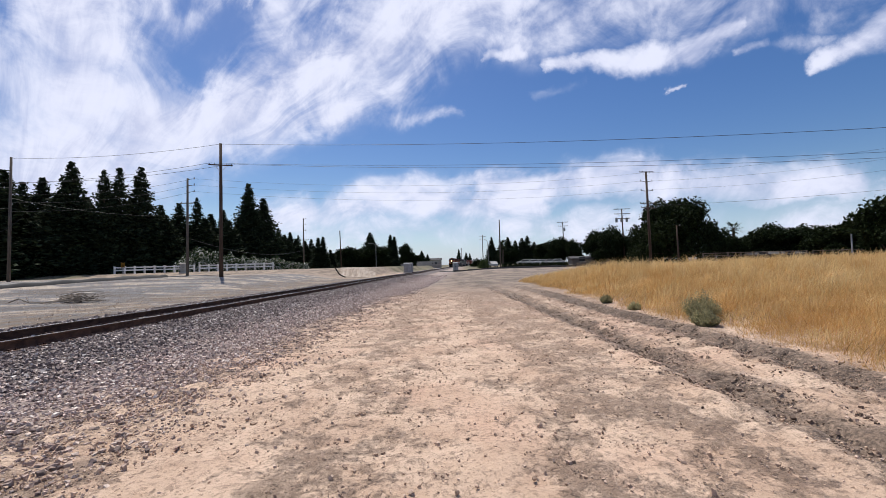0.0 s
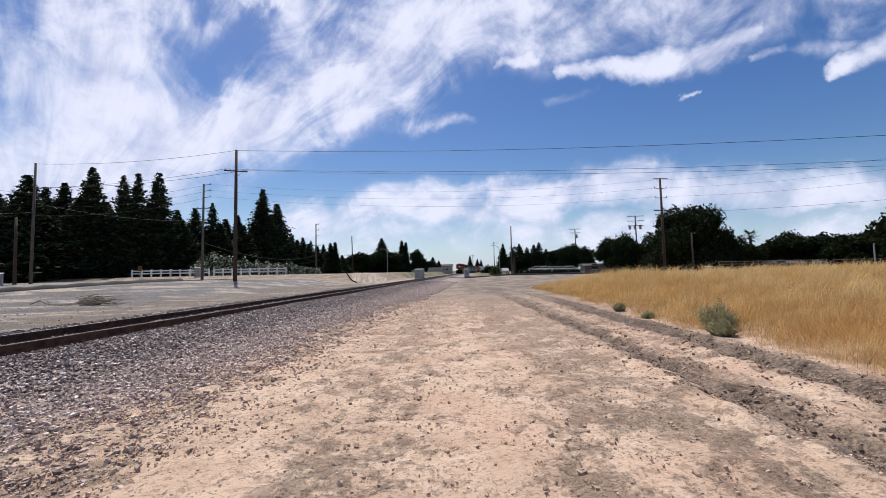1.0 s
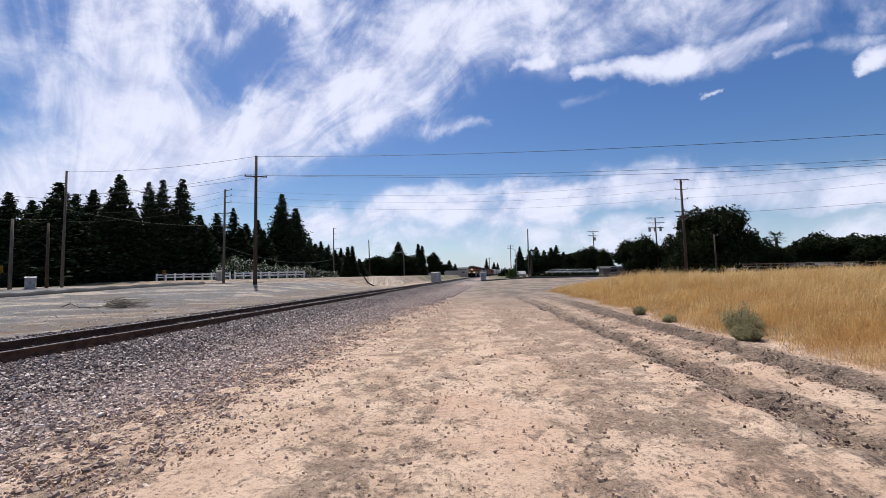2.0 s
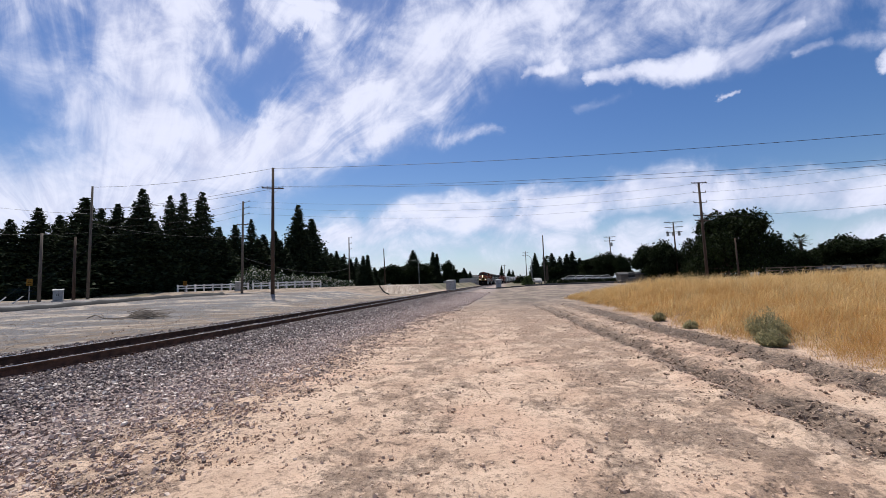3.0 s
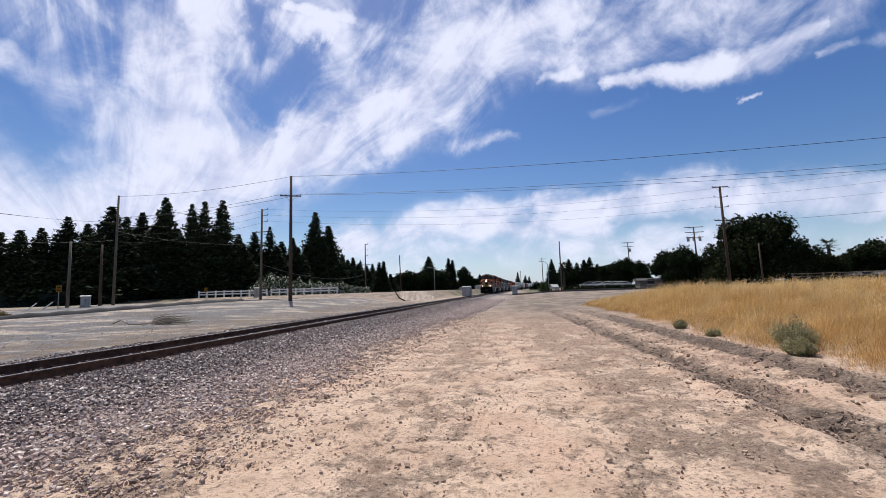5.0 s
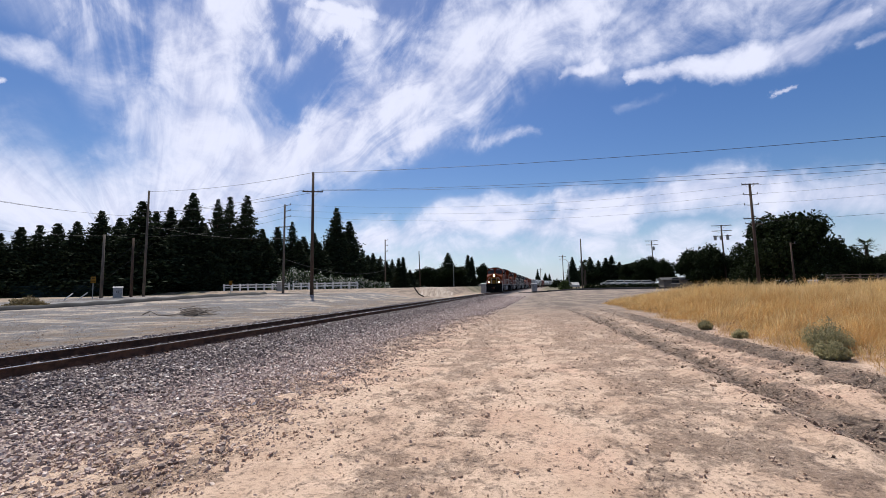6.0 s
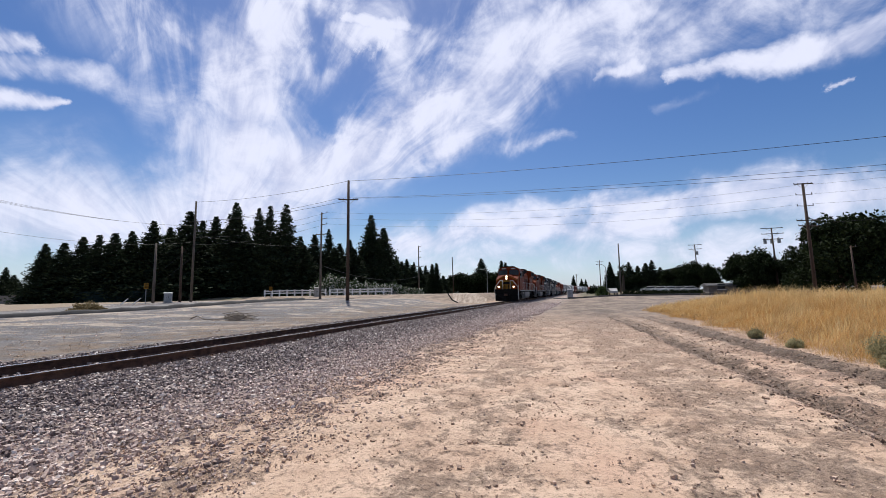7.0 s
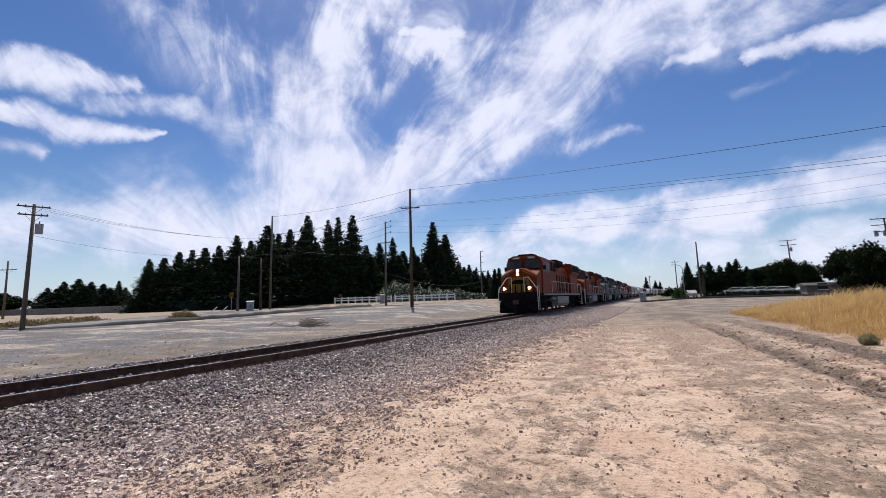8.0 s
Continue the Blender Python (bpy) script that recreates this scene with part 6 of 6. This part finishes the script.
GREEN_SCREEN = surface("dark_green_screen", (0.008, 0.02, 0.02), (0.016, 0.035, 0.034), 2.0, 0.9, 0.2)
DUSTY_WALL = surface("grey_block_wall", (0.13, 0.12, 0.11), (0.22, 0.2, 0.18), 1.5, 0.9, 0.4)
OLD_BOARD = surface("weathered_boards", (0.085, 0.066, 0.052), (0.16, 0.128, 0.104), 2.0, 0.9, 0.5, stretch=(1, 1, 6))
ROOF = surface("grey_roofing", (0.045, 0.043, 0.043), (0.085, 0.083, 0.084), 2.0, 0.9, 0.3)
HOUSE_WALL = surface("pale_stucco", (0.38, 0.34, 0.29), (0.52, 0.47, 0.41), 1.5, 0.9, 0.2)
panel_fence("screen_fence", -80, 50, -62, 78, 1.9, GREEN_SCREEN, "dark green screened fence under the redwoods")
panel_fence("screen_fence", -62, 78, -50, 92, 1.7, GREEN_SCREEN, "dark green screened fence behind the white rails")
panel_fence("block_wall", -150, 55, -80, 55, 1.5, DUSTY_WALL, "long low grey wall before far trees", 5.0)
panel_fence("block_wall", -24, 215, 1, 228, 2.2, HOUSE_WALL, "long pale wall along the railway", 5.0)
panel_fence("yard_wall", 38, 100, 52, 97, 2.0, DUSTY_WALL, "low grey shed wall behind the weeds", 4.0)
panel_fence("yard_wall", 78, 80, 110, 72, 2.0, DUSTY_WALL, "low brown wall under far trees", 4.0)


def corral(x0, y0, x1, y1):
    fence = thing("corral_fence", None, "weathered wooden rail fence of a stock pen", "fence")
    n = 9
    for i in range(n):
        t = i / (n - 1)
        x, y = x0 + (x1 - x0) * t, y0 + (y1 - y0) * t
        z = ground_at(x, y)
        bm = bmesh.new()
        box(bm, x - 0.08, y - 0.08, z - 0.4, x + 0.08, y + 0.08, z + 2.3, 0.02)
        part("post", bm, OLD_BOARD, fence)
    for h in (0.9, 1.35, 1.8, 2.2):
        bm = bmesh.new()
        rod(bm, (x0, y0 - 0.1, ground_at(x0, y0) + h), (x1, y1 - 0.1, ground_at(x1, y1) + h), 0.05, 0.05, 6)
        part("rail", bm, OLD_BOARD, fence)


corral(42, 66, 56, 63)
corral(57, 63, 66, 60)


def house(az, dist, w, d, h, roof_h, turn, label, wall=HOUSE_WALL):
    at = on_bearing(az, dist)
    hs = thing("house", on_ground(at.x, at.y, turn), label, "house", "low buildings in the distance")
    bm = bmesh.new()
    box(bm, -w / 2, -d / 2, -0.5, w / 2, d / 2, h)
    part("wall", bm, wall, hs)
    bm = bmesh.new()
    prism(bm, [(-d / 2 - 0.5, h), (d / 2 + 0.5, h), (d / 2 + 0.4, h + 0.18), (0, h + roof_h), (-d / 2 - 0.4, h + 0.18)], -w / 2 - 0.4, w / 2 + 0.4)
    part("roof", bm, ROOF, hs)
    for i in range(3):
        x = -w / 2 + w * (i + 0.5) / 3
        bm = bmesh.new()
        box(bm, x - 0.7, -d / 2 - 0.05, 0.9, x + 0.7, -d / 2 - 0.01, 2.1)
        win = part("window", bm, GLASS, hs)
        bm = bmesh.new()
        box(bm, x - 0.8, -d / 2 - 0.1, 0.8, x + 0.8, -d / 2 - 0.02, 0.9)
        part("sill", bm, WHITE, win)


house(21.0, 112, 14, 8, 1.6, 0.7, -10, "long low shed with a grey roof", DUSTY_WALL)
house(-2.0, 300, 24, 10, 3.6, 1.5, 0, "far pale building beside the railway")
house(39.5, 100, 12, 8, 1.5, 0.7, -20, "low roof under the spreading trees", OLD_BOARD)


def parked_car(az, dist, turn, paint, label):
    at = on_bearing(az, dist)
    car = thing("parked_car", on_ground(at.x, at.y, turn), label, "car", "parked vehicles beyond the cross street")
    bm = bmesh.new()
    prism(bm, [(-2.2, 0.35), (2.2, 0.35), (2.25, 0.75), (2.0, 0.92), (1.2, 1.0), (0.5, 1.5), (-1.1, 1.52), (-1.9, 1.0), (-2.25, 0.9)], -0.88, 0.88)
    bmesh.ops.bevel(bm, geom=bm.edges[:], offset=0.06, segments=1, affect="EDGES")
    body = part("body", bm, paint, car)
    for s in (-1, 1):
        bm = bmesh.new()
        prism(bm, [(-1.7, 1.02), (1.05, 1.02), (0.45, 1.42), (-1.05, 1.43)], s * 0.885 - 0.01, s * 0.885 + 0.01)
        part("side_window", bm, GLASS, body)
        for y in (-1.35, 1.35):
            bm = bmesh.new()
            rod(bm, (s * 0.72, y, 0.33), (s * 0.92, y, 0.33), 0.33, 0.33, 14)
            part("wheel", bm, BLACK, car)


parked_car(7.3, 106, 4, SILVER, "pale car parked by the cross street")
for i, (az, paint) in enumerate(((11.6, SILVER), (12.7, WHITE), (13.8, WHITE), (14.8, SILVER), (15.7, WHITE))):
    parked_car(az, 118 - i * 0.5, 75, paint, "pale parked car behind the low hedge")
for i in range(12):
    az = 8.9 + i * 0.72
    at = on_bearing(az, 105)
    shrub("hedge_shrub", 130 + i, (at.x, at.y), 2.2, 1.15, LEAVES, "clipped dark green hedge shrub by the street", 700, 0.14)


at = on_bearing(6.1, 104)
shrub("roadside_bush", 151, (at.x, at.y), 3.2, 2.3, LIGHT_LEAVES, "rounded yellow-green bush at the street corner", 2200, 0.16)
at = on_bearing(5.2, 125)
shrub("roadside_bush", 152, (at.x, at.y), 4.5, 2.2, LEAVES, "dark green bush beside the street", 2200, 0.2)


def bank_face():
    """The bare end of the bank, washed into pale gullies, with a dark line down its side."""
    V, F = [], []
    nx, ny = 26, 14
    for j in range(ny):
        for i in range(nx):
            y = 62.6 + j * 0.62
            az = radians(-13.3 + 4.6 * i / (nx - 1))
            x = math.tan(az) * y
            z = ground_at(x, y) + 0.05 + 0.07 * math.sin(i * 1.55 + 0.5 * math.sin(j * 0.8)) * math.sin(math.pi * (j + 0.5) / ny)
            V.append((x, y, z))
    for j in range(ny - 1):
        for i in range(nx - 1):
            a = j * nx + i
            F.append((a, a + 1, a + nx + 1, a + nx))
    ob = mesh_from("bank_face", V, F, BANK_DIRT, smooth_faces=True)
    tagged(ob, "pale washed-out dirt slope at the end of the bank", "bank", kind="structure")
    # the dark line is added as a thin black rod along the slope
    bm = bmesh.new()
    rows = [(-14.0, 70.5), (-13.75, 68.6), (-13.45, 66.6), (-13.1, 64.4), (-12.75, 62.4)]
    pts = []
    for az, d in rows:
        p = on_bearing(az, d)
        pts.append(Vector((p.x, p.y, ground_at(p.x, p.y) + 0.1)))
    for a, b in zip(pts, pts[1:]):
        rod(bm, a, b, 0.09, 0.09, 8)
    tagged(part("drain_pipe", bm, BLACK), "black rod marking a dark line down the dirt bank", "pipe")


BANK_DIRT = surface("washed_bank_dirt", (0.22, 0.17, 0.13), (0.50, 0.42, 0.34), 1.6, 0.95, 0.8, stretch=(2.4, 0.3, 0.6), spread=0.05)
bank_face()


def palm(az, dist, el_top, seed):
    rng = random.Random(seed)
    at = on_bearing(az, dist)
    z = ground_at(at.x, at.y)
    tall = EYE + math.tan(radians(el_top)) * dist - z - 1.2
    tree = thing("palm_tree", pose(at.x, at.y, z), "fan palm with a shaggy head", "tree")
    bm = bmesh.new()
    rod(bm, (0, 0, -0.3), (0, 0, tall), 0.32, 0.24, 10)
    part("trunk", bm, BARK, tree)
    for i in range(34):
        a, up = rng.uniform(0, 6.283), rng.uniform(-0.9, 1.1)
        length = rng.uniform(1.4, 2.1)
        bm = bmesh.new()
        d = Vector((math.cos(a) * math.cos(up), math.sin(a) * math.cos(up), math.sin(up)))
        side = Vector((-math.sin(a), math.cos(a), 0))
        base = Vector((0, 0, tall))
        tip = base + d * length
        for k in range(7):
            w = (k - 3) / 3
            e = tip + side * (w * 0.75) - d * (abs(w) * 0.35) - Vector((0, 0, 0.25 * abs(w)))
            root = base + d * (length * 0.45)
            v = [bm.verts.new(root), bm.verts.new(root.lerp(e, 0.6) + side * 0.07), bm.verts.new(e), bm.verts.new(root.lerp(e, 0.6) - side * 0.07)]
            bm.faces.new(v)
        rod(bm, base, base + d * (length * 0.5), 0.03, 0.02, 4)
        part("frond", bm, LEAVES, tree)


palm(8.7, 112, 3.1, 1)
palm(35.5, 100, 3.9, 2)


def street_lamp(az, dist, el_top, reach):
    at = on_bearing(az, dist)
    z = ground_at(at.x, at.y)
    tall = EYE + math.tan(radians(el_top)) * dist - z
    lamp = thing("street_lamp", pose(at.x, at.y, z), "slim grey street lamp with a curved arm", "street lamp")
    bm = bmesh.new()
    rod(bm, (0, 0, -0.3), (0, 0, tall - 0.8), 0.1, 0.07, 8)
    part("post", bm, GALV, lamp)
    bm = bmesh.new()
    pts = [Vector((0, 0, tall - 0.8)), Vector((reach * 0.3, 0, tall - 0.25)), Vector((reach * 0.7, 0, tall)), Vector((reach, 0, tall))]
    for a, b in zip(pts, pts[1:]):
        rod(bm, a, b, 0.05, 0.045, 6)
    part("arm", bm, GALV, lamp)
    bm = bmesh.new()
    box(bm, min(reach, reach * 1.3), -0.12, tall - 0.1, max(reach, reach * 1.3), 0.12, tall + 0.03, 0.03)
    part("lamp_head", bm, GALV, lamp)


street_lamp(6.7, 105, 3.4, -1.6)
street_lamp(-8.6, 130, 3.2, -1.8)
street_lamp(45.0, 75, 4.0, 1.6)


# ---- motion ----
def motions():
    turn = radians(-TRACK_TURN)
    for ob, back, _ in TRAIN:
        rows = []
        for t in (0.0, 1.0, 2.0, 3.0, 4.0, 5.0, 6.0, 7.0, 8.0):
            s = FRONT_AT_END / math.cos(turn) + SPEED * (8.0 - t) + back
            rows.append((t, line_pose(s, RAIL_TOP + 0.003)))
        walk(ob, rows)
    # the leader's wheels roll with the ground they cover
    step = math.degrees(SPEED / FPS / 0.5)
    for w in WHEELS:
        spot = w.matrix_basis.translation.copy()
        walk(w, [(i / FPS, pose(*spot, step * i)) for i in range(8 * FPS + 1)])


motions()
